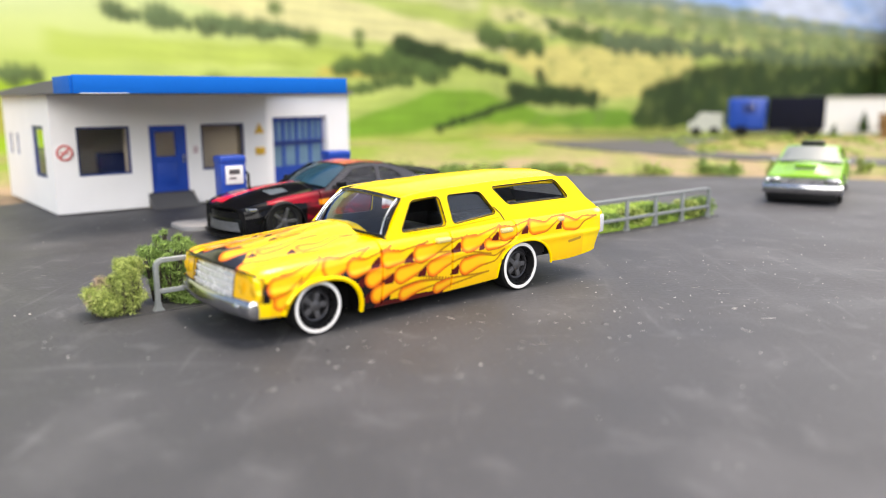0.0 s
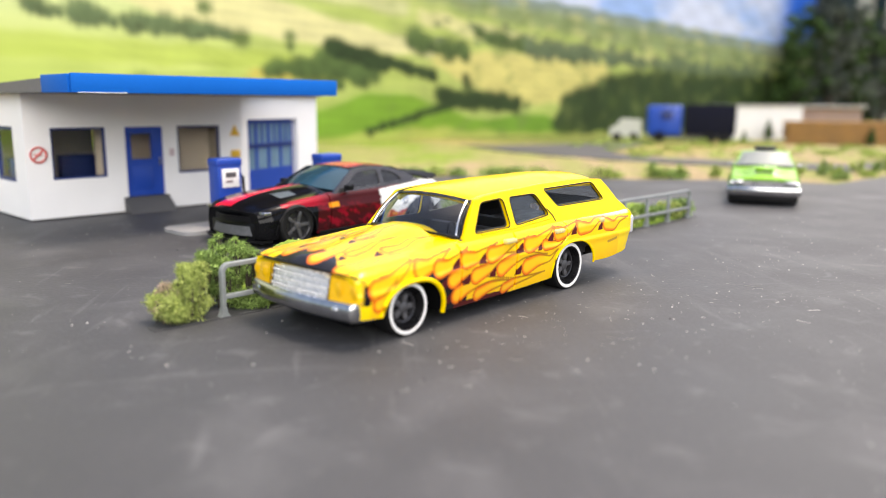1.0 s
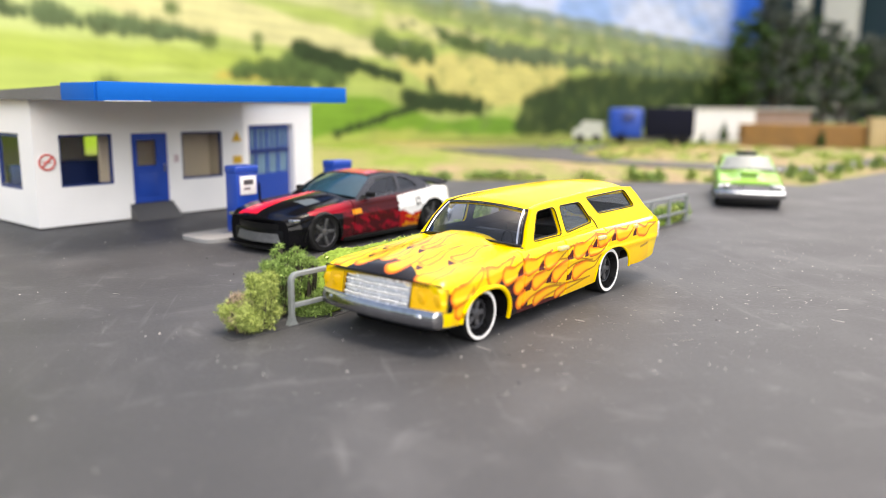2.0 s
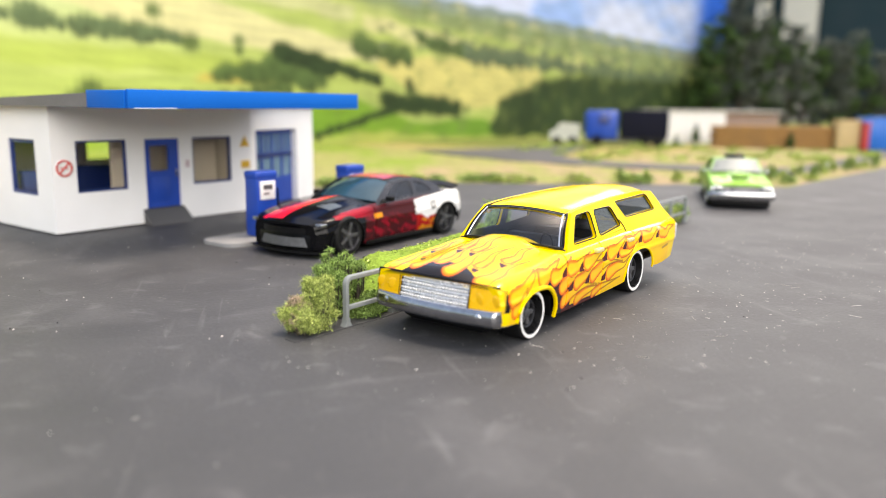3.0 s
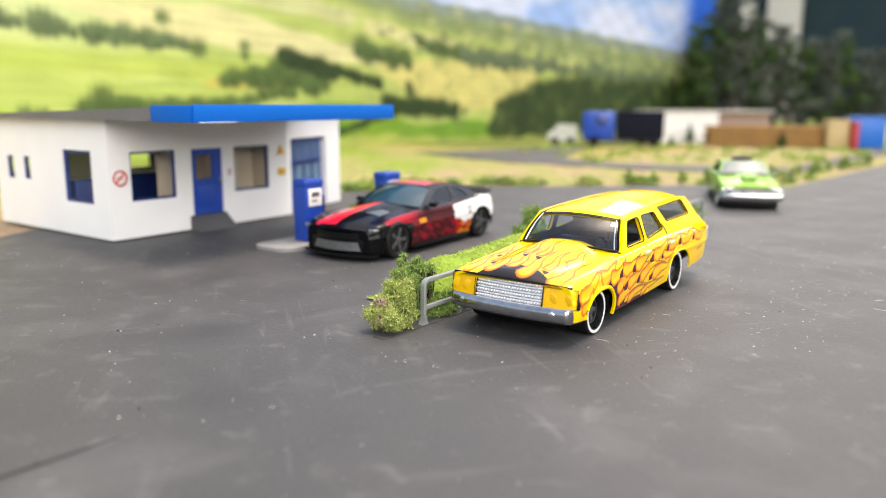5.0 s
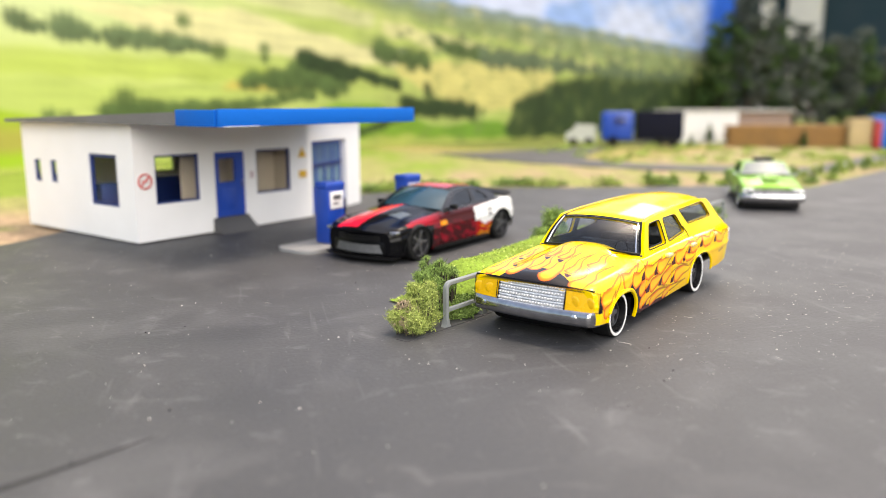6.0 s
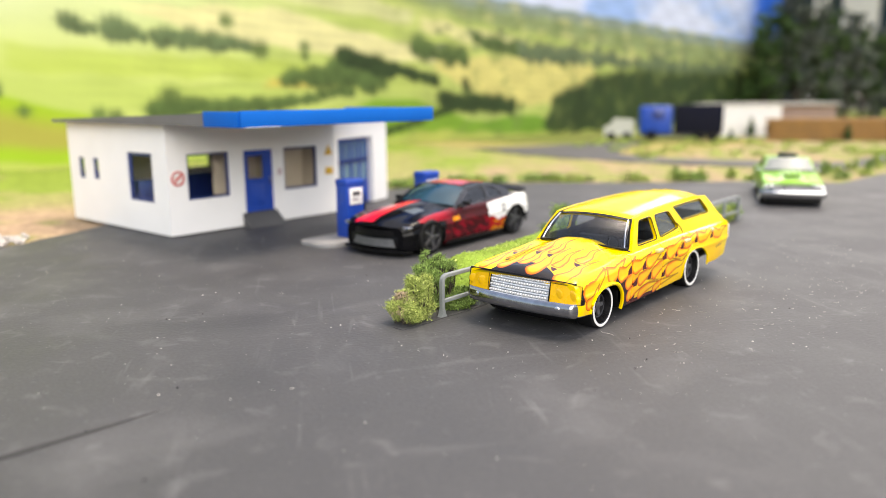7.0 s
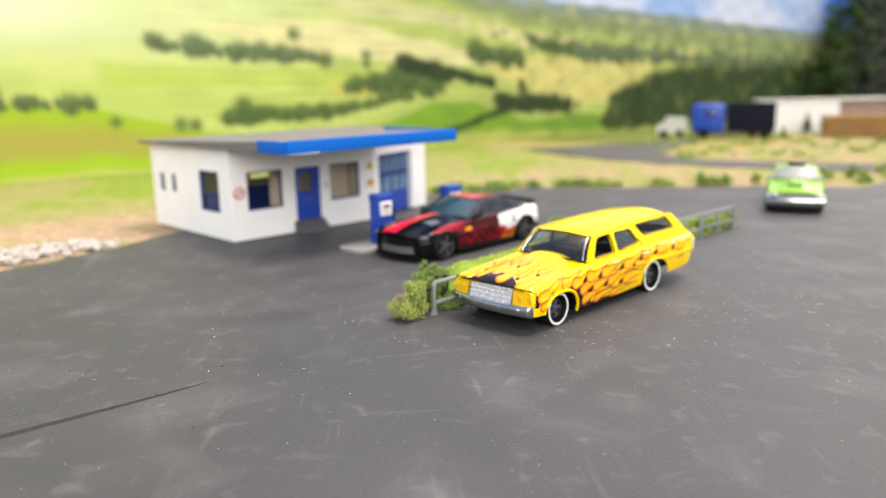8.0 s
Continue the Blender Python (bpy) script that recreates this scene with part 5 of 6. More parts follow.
def filling_station():
    st = thing("filling_station", -121.4, 237.4, 0, 40.0, "white card filling station with blue canopy edge and doors", "building")
    base, top, bend, right, depth = 0.5, 37.0, 71.4, 115.5, 70.0
    front = lambda u, z, d: (u, d, z)
    left = lambda u, z, d: (d, u, z)
    back = lambda u, z, d: (u, depth - d, z)
    rightw = lambda u, z, d: (right - d, u, z)
    # the garage front turns back behind the canopy's end
    garage = lambda u, z, d: (bend + 0.947 * u - 0.322 * d, 0.322 * u + 0.947 * d, z)
    holes = [(7.2, 23.4, 11.8, 27.1), (29.5, 42.0, 5.0, 27.0), (47.0, 62.7, 11.6, 27.1), (28.0, 43.5, base, 5.0)]
    part("front_wall", wall_bm(0, bend, base, top, holes, front, 1.6), wall_white, st)
    part("garage_wall", wall_bm(0.02, 46.6, base, top, [(3.2, 33.2, base, 28.8)], garage, 1.6), wall_white, st)
    for u in (2.2, 33.2):
        part("door_jamb", prism(bmesh.new(), [(u, base), (u + 1.0, base), (u + 1.0, 29.8), (u, 29.8)], lambda a, b, d: garage(a, b, 1.62 + d), 1.6), wall_white, st)
    part("door_head", prism(bmesh.new(), [(3.22, 28.8), (33.18, 28.8), (33.18, 29.8), (3.22, 29.8)], lambda a, b, d: garage(a, b, 1.62 + d), 1.6), wall_white, st)
    part("side_wall", wall_bm(1.6, depth, base, top, [(9.4, 26.0, 10.9, 27.4), (47.0, 51.6, 16.6, 24.2), (58.0, 63.0, 16.4, 24.1)], left, 1.6), wall_white, st)
    part("back_wall", wall_bm(1.6, right, base, top, [(2.6, 14.0, 17.0, 28.0), (47.0, 60.0, 15.5, 27.0), (99.0, 112.0, 16.0, 28.0)], back, 1.6), wall_white, st)
    part("end_wall", wall_bm(15.2, depth - 1.62, base, top, [], rightw, 1.6), wall_white, st)
    # dark base slab, set inwards to read as a shadow gap below the walls
    part("plinth", boxed(1.2, bend - 1.0, 1.2, depth - 1.2, 0.0, base + 0.6, 0.2), step_grey, st)
    part("plinth", boxed(bend - 0.98, right - 1.2, 20.0, depth - 1.2, 0.0, base + 0.6, 0.2), step_grey, st)
    part("inner_floor", boxed(1.7, bend - 1.7, 1.7, depth - 1.7, base + 0.6, base + 1.4), wall_inside, st)
    part("inner_wall", boxed(25.5, 66.0, 13.0, 14.0, base + 1.4, 36.0), wall_inside, st)
    part("inner_wall", boxed(67.5, 68.5, 1.8, depth - 1.8, base + 1.4, 36.0), wall_inside, st)
    part("inner_wall", boxed(44.0, 45.0, 5.0, 12.9, base + 1.4, 36.0), wall_inside, st)
    part("counter", boxed(4.0, 13.0, 26.0, 30.0, base + 1.4, 17.0, 0.4), frame_blue, st)
    # ramp to the door
    part("door_step", prism(bmesh.new(), [(-5.0, 0.02), (4.0, 0.02), (4.0, 4.7), (0.9, 4.7), (-4.4, 0.5)], lambda a, b, d: (28.1 + d, a, b), 15.3), step_grey, st)
    # windows and doors
    framed_window(st, 7.2, 23.4, 11.8, 27.1, front, name="window")
    framed_window(st, 47.0, 62.7, 11.6, 27.1, front, name="window")
    framed_window(st, 9.4, 26.0, 10.9, 27.4, left, name="window", width=1.1)
    framed_window(st, 47.0, 51.6, 16.6, 24.2, left, name="window", width=0.7)
    framed_window(st, 58.0, 63.0, 16.4, 24.1, left, name="window", width=0.7)
    framed_window(st, 2.6, 14.0, 17.0, 28.0, back, name="window")
    framed_window(st, 47.0, 60.0, 15.5, 27.0, back, name="window")
    part("counter", boxed(24.0, 60.0, 38.0, 43.0, base + 1.4, 16.5, 0.4), frame_blue, st)
    door = part("door", wall_bm(29.5, 42.0, 5.0, 27.0, [(31.6, 38.2, 16.8, 24.8)], lambda a, b, d: front(a, b, d + 0.7), 0.8), blue_paint, st, "blue door with an upper pane")
    part("pane", prism(bmesh.new(), [(31.6, 16.8), (38.2, 16.8), (38.2, 24.8), (31.6, 24.8)], lambda a, b, d: front(a, b, d + 1.0), 0.2), thin_glass, door)
    part("door_panel", boxed(31.6, 38.2, 0.45, 0.8, 7.0, 14.6, 0.15), blue_paint, door)
    part("door_handle", tube(bmesh.new(), [(40.6, 0.1, 14.6), (40.6, 0.1, 17.0)], 0.25, 8), dull_chrome, door)
    cols = [(4.4 + 7.3 * k, 10.4 + 7.3 * k) for k in range(4)]
    rows = ((10.6, 18.2), (20.0, 27.2))
    gate = part("garage_door", wall_bm(3.25, 33.15, base + 0.1, 28.7, [(c0, c1, z0, z1) for c0, c1 in cols for z0, z1 in rows], lambda a, b, d: garage(a, b, d + 2.4), 0.8), blue_paint, st, "blue glazed double garage door")
    for c0, c1 in cols:
        for z0, z1 in rows:
            part("pane", prism(bmesh.new(), [(c0, z0), (c1, z0), (c1, z1), (c0, z1)], lambda a, b, d: garage(a, b, d + 2.7), 0.2), sheen_pane, gate)
        part("glazing_bar", prism(bmesh.new(), [(0.5 * (c0 + c1) - 0.35, 20.0), (0.5 * (c0 + c1) + 0.35, 20.0), (0.5 * (c0 + c1) + 0.35, 27.2), (0.5 * (c0 + c1) - 0.35, 27.2)], lambda a, b, d: garage(a, b, d + 2.45), 0.24), blue_paint, gate)
    part("door_rail", prism(bmesh.new(), [(3.4, 18.4), (33.0, 18.4), (33.0, 19.8), (3.4, 19.8)], lambda a, b, d: garage(a, b, d + 2.1), 0.29), frame_blue, gate)
    # roof: thin eaves at the back, a deep canopy with a blue edge in front
    def slab(u0, u1, pts, material, name, label=""):
        return part(name, prism(bmesh.new(), pts, lambda a, b, d: (u0 + d, a, b), u1 - u0), material, st, label)

    slab(-4.0, 75.0, [(-47.6, 37.2), (depth + 3.0, 36.9), (depth + 3.0, 38.0), (-24, 40.6), (-47.6, 41.4)], roof_grey, "canopy_roof", "grey card roof")
    part("garage_roof", prism(bmesh.new(), [(75.02, -0.4), (right + 1.6, 13.8), (right + 1.6, depth + 3.0), (75.02, depth + 3.0)], lambda a, b, d: (a, b, 38.3 - d), 1.3), roof_grey, st)
    part("canopy_edge", boxed(-4.4, 75.4, -48.6, -47.6, 37.0, 41.6, 0.12), fascia_blue, st, "bright blue canopy edge")
    part("canopy_edge", boxed(-4.9, -4.02, -47.55, -30.5, 37.0, 41.4, 0.12), fascia_blue, st)
    part("canopy_edge", boxed(75.03, 75.8, -47.55, -3.0, 37.0, 41.4, 0.12), fascia_blue, st)
    # white strip that stands in for a thin glint on the lower edge
    part("edge_strip", boxed(-3.0, 9.0, -48.70, -48.58, 36.95, 37.12), white_print, st)
    # signs
    def disc(u, z, r):
        bm = lathe(bmesh.new(), [(0.001, -0.25), (r, -0.25), (r, 0.0)], 28)
        bmesh.ops.translate(bm, vec=(u, 0, z), verts=bm.verts)
        return bm

    sign = part("round_sign", disc(3.4, 19.4, 2.5), white_print, st, "white round sign with a red ring")
    ring = tube(bmesh.new(), [(3.4 + 2.2 * math.cos(k * math.tau / 28), -0.3, 19.4 + 2.2 * math.sin(k * math.tau / 28)) for k in range(28)], 0.33, 6, True)
    tube(ring, [(3.4 - 1.5, -0.3, 17.9), (3.4 + 1.5, -0.3, 20.9)], 0.3, 6)
    tube(ring, [(3.4 - 1.2, -0.25, 19.5), (3.4 + 1.2, -0.25, 19.3)], 0.22, 6)
    part("ring", ring, sign_red, sign)
    part("warning_sign", prism(bmesh.new(), [(66.6, 23.4), (70.4, 23.4), (68.5, 27.0)], lambda a, b, d: (a, -0.3 + d, b), 0.35), sign_yellow, st, "yellow triangular sign")
    part("square_sign", boxed(66.8, 70.4, -0.3, 0.05, 15.8, 18.4, 0.08), sign_yellow, st)
    part("small_notice", boxed(44.0, 45.6, -0.2, 0.05, 17.4, 19.8), mat("faded_pink", (0.62, 0.50, 0.52), 0.7), st)
    return st


filling_station()


# ---- pumps on their island ----
def station_point(u, m):
    e, n = Vector((0.766, 0.643)), Vector((-0.643, 0.766))
    p = e * (59.6 + u) + n * (259.9 + m)
    return p.x, p.y


def pump_island():
    corners = [(19.5, -54.5), (83.5, -54.5), (83.5, -39.5), (19.5, -39.5)]
    pts = rounded(corners, 5.0, 8)
    bm = prism(bmesh.new(), [station_point(*p) for p in pts], lambda a, b, d: (a, b, 1.0 - d), 1.0)
    ob = part("pump_island", bm, island_grey)
    tagged(ob, "light grey rounded concrete island under the pumps", "kerb", kind="structure")


pump_island()


def fuel_pump():
    p = thing("fuel_pump", 0, 0, 0, 0, "blue fuel pump with a white dial panel", "fuel pump", "pumps on the island")
    bm = bmesh.new()
    box(bm, -3.8, 3.8, -2.7, 2.7, 0.0, 18.0, 0.4)
    for v in bm.verts:
        k = v.co.z / 18.0
        v.co.x *= 1.0 - 0.10 * (1 - k)
        v.co.y *= 1.12 - 0.22 * k
    part("pump_body", bm, blue_paint, p)
    part("pump_head", boxed(-3.95, 3.95, -2.8, 2.8, 16.4, 18.6, 0.6, 3), blue_paint, p)
    dial = part("dial_panel", boxed(-2.6, 2.6, -3.15, -2.4, 10.6, 15.8, 0.1), white_print, p, "white panel with a dark display")
    part("display_bar", boxed(-1.7, 1.5, -3.25, -3.1, 13.4, 14.8), dark_grey, dial)
    part("display_bar", boxed(-1.7, 0.4, -3.25, -3.1, 12.0, 12.6), dull_chrome, dial)
    hose = [(3.6, -1.0, 14.5), (4.9, -1.2, 13.0), (5.1, -1.2, 8.0), (4.5, -1.0, 4.4), (3.6, -0.8, 6.0), (3.4, -0.8, 9.5)]
    part("hose", tube(bmesh.new(), hose, 0.4, 8), black_plastic, p)
    part("nozzle", boxed(3.2, 4.3, -1.5, -0.3, 9.0, 11.6, 0.25), black_plastic, p)
    return p


first_pump = fuel_pump()
for i, (u, m) in enumerate(((36.0, -47.5), (69.5, -50.5))):
    x, y = station_point(u, m)
    place = pose(x * MM, y * MM, 1.0 * MM, 0, 0, 40)
    if i == 0:
        first_pump.matrix_world = place
    else:
        copy_thing(first_pump, place)


# ---- foliage ----
def leaf_cloud(centres, count, size, seed, strands=0.0):
    """Many small leaf flecks and curly strands about ellipsoids (x, y, z, rx, ry, rz)."""
    rng = np.random.RandomState(seed)
    weights = np.array([c[3] * c[4] * c[5] for c in centres]) ** 0.75
    which = rng.choice(len(centres), count, p=weights / weights.sum())
    C = np.array(centres)[which]
    d = rng.normal(size=(count, 3))
    d /= np.linalg.norm(d, axis=1)[:, None]
    rad = rng.uniform(0.2, 1.0, count) ** 0.45 * rng.normal(1.0, 0.09, count)
    lump = 1 + 0.16 * np.sin(d[:, 0] * 7 + C[:, 0]) * np.sin(d[:, 1] * 6 + 1) + 0.12 * np.sin(d[:, 2] * 9 + 2)
    p = C[:, :3] + d * C[:, 3:] * (rad * lump)[:, None]
    p[:, 2] = np.maximum(p[:, 2], 0.15)
    a, b = rng.normal(size=(count, 3)), rng.normal(size=(count, 3))
    a /= np.linalg.norm(a, axis=1)[:, None]
    b -= a * (a * b).sum(1)[:, None]
    b /= np.linalg.norm(b, axis=1)[:, None]
    s = size * rng.uniform(0.5, 1.4, count)[:, None]
    thin = np.where(rng.rand(count) < strands, 0.2, 0.7)[:, None]
    long = np.where(thin < 0.3, 2.6, 1.0)
    bend = np.cross(a, b) * s * 0.5
    q = np.stack([p - a * s * long, p - b * s * thin * 0.7 + bend * 0.6, p + a * s * long - bend, p + b * s * thin * 0.7 + bend * 0.6], 1)
    q[:, :, 2] = np.maximum(q[:, :, 2], 0.05)
    return q.reshape(-1, 3), np.arange(count * 4).reshape(-1, 4)


def shrub(name, centres, count, size, material, seed, label, strands=0.0, group="", inner=None):
    x, y = centres[0][0], centres[0][1]
    shifted = [(c[0] - x, c[1] - y, *c[2:]) for c in centres]
    v, f = leaf_cloud(shifted, count, size, seed, strands)
    ob = thing(name, x, y, 0, 0, label, "shrub", group)
    from_arrays("foliage", v, f, material, ob)
    bm = bmesh.new()
    rng = random.Random(seed)
    for c in shifted:
        for k in range(5):
            tip = Vector((c[0] + rng.uniform(-0.6, 0.6) * c[3], c[1] + rng.uniform(-0.6, 0.6) * c[4], c[2] + rng.uniform(0.0, 0.7) * c[5]))
            root = Vector((c[0] * 0.9, c[1] * 0.9, 0.0))
            tube(bm, [root, root.lerp(tip, 0.5) + Vector((0.2, -0.2, 0.3)), tip], 0.14, 5)
    part("stem", bm, bark, ob)
    return ob


RAIL0, RAIL_D, RAIL_N = Vector((-48.9, 128.8)), Vector((0.77, 0.638)), Vector((-0.638, 0.77))


def rail_point(s, n):
    p = RAIL0 + RAIL_D * s + RAIL_N * n
    return p.x, p.y


# the planted verge behind the rail
verge_pts = [rail_point(s, n) for s, n in ((-12.2, -0.3), (-4, -0.9), (60, -1.0), (120, -1.0), (168, -0.9), (172, 5), (168, 12), (60, 13), (4, 11), (-6, 7), (-12, 2.4))]
rough_sheet("verge", verge_pts, asphalt, 0.14, "low dark strip that carries the planted verge", "kerb", thick=0.3, jitter=0.25, seed=5, cut=4.0)


def turf_mound():
    s, n = np.meshgrid(np.linspace(8, 160, 230), np.linspace(0.6, 22, 50), indexing="ij")
    s, n = s.ravel(), n.ravel()
    k = np.clip((n - 0.6) / 21.4, 0, 1)
    h = np.sin(np.pi * k) ** 0.75 * (8.2 + 0.9 * wave(s, n, 41, 30)) * (1 - 0.45 * smooth(95, 120, s)) * smooth(8, 22, s) * smooth(160, 150, s) + 0.22 * wave(s, n, 42, 2.2, 3) * smooth(0, 0.1, k) + 0.3
    x = RAIL0.x + RAIL_D.x * s + RAIL_N.x * n
    y = RAIL0.y + RAIL_D.y * s + RAIL_N.y * n
    ob = from_arrays("turf_mound", np.stack([x, y, h], 1), grid_faces(230, 50)[:, ::-1], moss)
    tagged(ob, "bright lime foam turf mounded along the rail", "turf", kind="stuff")
    rng = np.random.RandomState(9)
    pick = rng.choice(len(x), 5200)
    centre = np.stack([x, y, h], 1)[pick] + rng.normal(scale=0.15, size=(5200, 3))
    a = rng.normal(size=(5200, 3)) * 0.2
    b = rng.normal(size=(5200, 3)) * 0.14
    q = np.stack([centre - a, centre - b, centre + a, centre + b], 1).reshape(-1, 3)
    q[:, 2] = np.maximum(q[:, 2], 0.5)
    fl = from_arrays("turf_flecks", q, np.arange(20800).reshape(-1, 4), leaf_light)
    tagged(fl, "loose lime green flecks on the foam turf", "turf", kind="stuff")


turf_mound()


def at_rail(s, n, z, r, rn, rz):
    x, y = rail_point(s, n)
    return (x, y, z, r, rn, rz)


def lumps(seed, count, box_s, box_n, top, r0, r1):
    """Uneven lobes of a foam bush inside a stretch along and across the rail."""
    rng = random.Random(seed)
    out = []
    for _ in range(count):
        s, n, r = rng.uniform(*box_s), rng.uniform(*box_n), rng.uniform(r0, r1)
        z = rng.uniform(0.25, 1.0) * (top(s) - r * 0.8)
        out.append(at_rail(s, n, max(z, r * 0.6), r * rng.uniform(0.8, 1.2), r * rng.uniform(0.8, 1.2), r * rng.uniform(0.7, 1.1)))
    return out


near_top = lambda s: float(np.interp(s, (-11, -9.5, -7.5, -5, -2), (2.6, 4.2, 7.0, 9.4, 9.8)))
shrub("shrub", [at_rail(-5.6, 2.8, 3.0, 4.2, 3.4, 3.0)] + lumps(3, 30, (-9.4, -2.0), (0.6, 5.4), near_top, 0.8, 1.9), 26000, 0.26, leaf_light, 1, "pale olive green fibrous bush at the rail end", 0.85)
shrub("shrub", lumps(5, 7, (-10.4, -6.0), (1.4, 5.2), near_top, 0.8, 1.4), 1500, 0.28, straw, 11, "dry straw coloured fibres caught in the bush", 0.85)
tuft_top = lambda s: float(np.interp(s, (0, 2.0, 4.5, 8, 12), (9.6, 14.9, 14.2, 11.0, 7.5)))
shrub("shrub", [at_rail(4.6, 6.6, 5.0, 3.0, 2.4, 4.0)] + lumps(8, 34, (1.0, 11.0), (4.2, 8.6), tuft_top, 0.7, 1.6), 18000, 0.30, leaf_mid, 2, "mid green tufted bush behind the rail", 0.9)
shrub("shrub", [at_rail(6.0, 1.8, 1.7, 4.2, 1.6, 1.7), at_rail(12.0, 2.0, 2.0, 4.0, 1.6, 2.0), at_rail(9.0, 1.2, 3.4, 2.2, 1.2, 1.4)], 6500, 0.28, leaf_mid, 3, "low green growth at the foot of the rail", 0.6)
shrub("shrub", [at_rail(77, 20.5, 7.0, 3.6, 3.4, 7.0), at_rail(79, 20, 9.0, 2.4, 2.4, 4.6), at_rail(71, 20.5, 4.6, 3.0, 3.0, 4.6)], 6000, 0.42, leaf_mid, 4, "upright mid green tuft behind the turf mound", 0.4)
for i, s in enumerate((100, 112, 121, 131, 141, 149, 157, 164)):
    shrub("shrub", [at_rail(s, 3.5, 2.8, 4.5, 2.6, 2.8 + 0.8 * math.sin(i * 2.1))], 1800, 0.4, leaf_mid if i % 3 else leaf_light, 20 + i, "green foam growth behind the rail", 0.3, "growth along the rail")
rng_edge = random.Random(12)
for i in range(30):
    x = rng_edge.uniform(-34, 235)
    y = float(np.interp(x, [-36, 24, 100, 150, 190, 240], [362, 376, 360, 356, 336, 366])) + rng_edge.uniform(-1, 9)
    r = rng_edge.uniform(1.6, 4.6) * (1.5 if i % 7 == 0 else 1.0)
    lobes = [(x, y, r * 0.4, r * 1.8, r, r * rng_edge.uniform(0.6, 1.1)), (x + rng_edge.uniform(-5, 5), y + rng_edge.uniform(-2, 2), r * 0.3, r * 1.4, r * 0.8, r * 0.7)]
    shrub("shrub", lobes, 420, 0.7, (lime_tuft, leaf_mid, lime_tuft, leaf_mid)[i % 4], 50 + i, "small green tuft at the asphalt's edge", 0.1, "tufts along the lot")

for i in range(16):
    k = (i + rng_edge.uniform(-0.3, 0.3)) / 15
    x, y = 118 + 225 * k, 362 + (82 * (k - 0.35) / 0.65 if k > 0.35 else -8 * k) + rng_edge.uniform(0, 7)
    r = rng_edge.uniform(1.8, 3.6)
    lobes = [(x + rng_edge.uniform(-2.5, 2.5), y + rng_edge.uniform(-1.5, 1.5), r * (0.5 + 0.7 * q), r * (1.0 - 0.2 * q), r * (0.9 - 0.2 * q), r * 0.8) for q in range(3)]
    shrub("shrub", lobes, 420, 0.7, lime_tuft if i % 3 else leaf_mid, 120 + i, "upright green tuft at the asphalt's edge", 0.5, "tufts along the lot")


# ---- the rail ----
def bent_bar(path, wide, thick):
    """A flat bar along a path of (s, z), its broad side across the rail."""
    bm = bmesh.new()
    rings = []
    for i, (s, z) in enumerate(path):
        s0, z0 = path[max(i - 1, 0)]
        s1, z1 = path[min(i + 1, len(path) - 1)]
        d = math.hypot(s1 - s0, z1 - z0)
        n_s, n_z = -(z1 - z0) / d, (s1 - s0) / d
        h, w = thick / 2, wide / 2
        c = 0.12
        ring = [(w, h - c), (w - c, h), (c - w, h), (-w, h - c), (-w, c - h), (c - w, -h), (w - c, -h), (w, c - h)]
        rings.append([bm.verts.new((s + n_s * q, y, z + n_z * q)) for y, q in ring])
    for r, q in zip(rings, rings[1:]):
        for k in range(8):
            bm.faces.new((r[k], r[(k + 1) % 8], q[(k + 1) % 8], q[k]))
    bm.faces.new(rings[0])
    bm.faces.new(list(reversed(rings[-1])))
    bmesh.ops.recalc_face_normals(bm, faces=bm.faces)
    return bm


def guard_rail():
    x, y = RAIL0
    ob = thing("guard_rail", x, y, 0, math.degrees(math.atan2(RAIL_D.y, RAIL_D.x)), "pale grey plastic guard rail with two bars", "rail")
    arc = [(1.2 - 1.2 * math.cos(a), 7.5 + 1.2 * math.sin(a)) for a in (radians(15 * k) for k in range(7))]
    top = [(-0.25, 0.2), (-0.05, 0.9), (0.0, 2.2), (0.0, 5.0)] + arc + [(12.5 * k, 8.7) for k in range(1, 13)]
    far_arc = [(162.0 + 1.2 * math.sin(a), 7.5 + 1.2 * math.cos(a)) for a in (radians(15 * k) for k in range(7))]
    part("bar", bent_bar(top + far_arc + [(163.2, 4.0), (163.2, 0.2)], 1.05, 0.78), rail_mat, ob)
    part("bar", boxed(0.3, 162.8, -0.45, 0.35, 3.0, 3.8, 0.14), rail_mat, ob)
    for k in range(14):
        s = 12.5 * k + (0.7 if k == 13 else 0)
        bm = bmesh.new()
        if 0 < k < 13:
            box(bm, s - 0.5, s + 0.5, -0.42, 0.42, 0.15, 8.3, 0.14)
        foot = prism(bm, [(s - 0.95, 0.1), (s + 0.95, 0.1), (s + 0.8, 0.35), (s + 0.46, 0.9), (s + 0.4, 1.6), (s - 0.4, 1.6), (s - 0.46, 0.9), (s - 0.8, 0.35)], lambda a, b, d: (a, d - 0.6, b), 1.2)
        part("post", foot, rail_mat, ob)
    return ob


guard_rail()


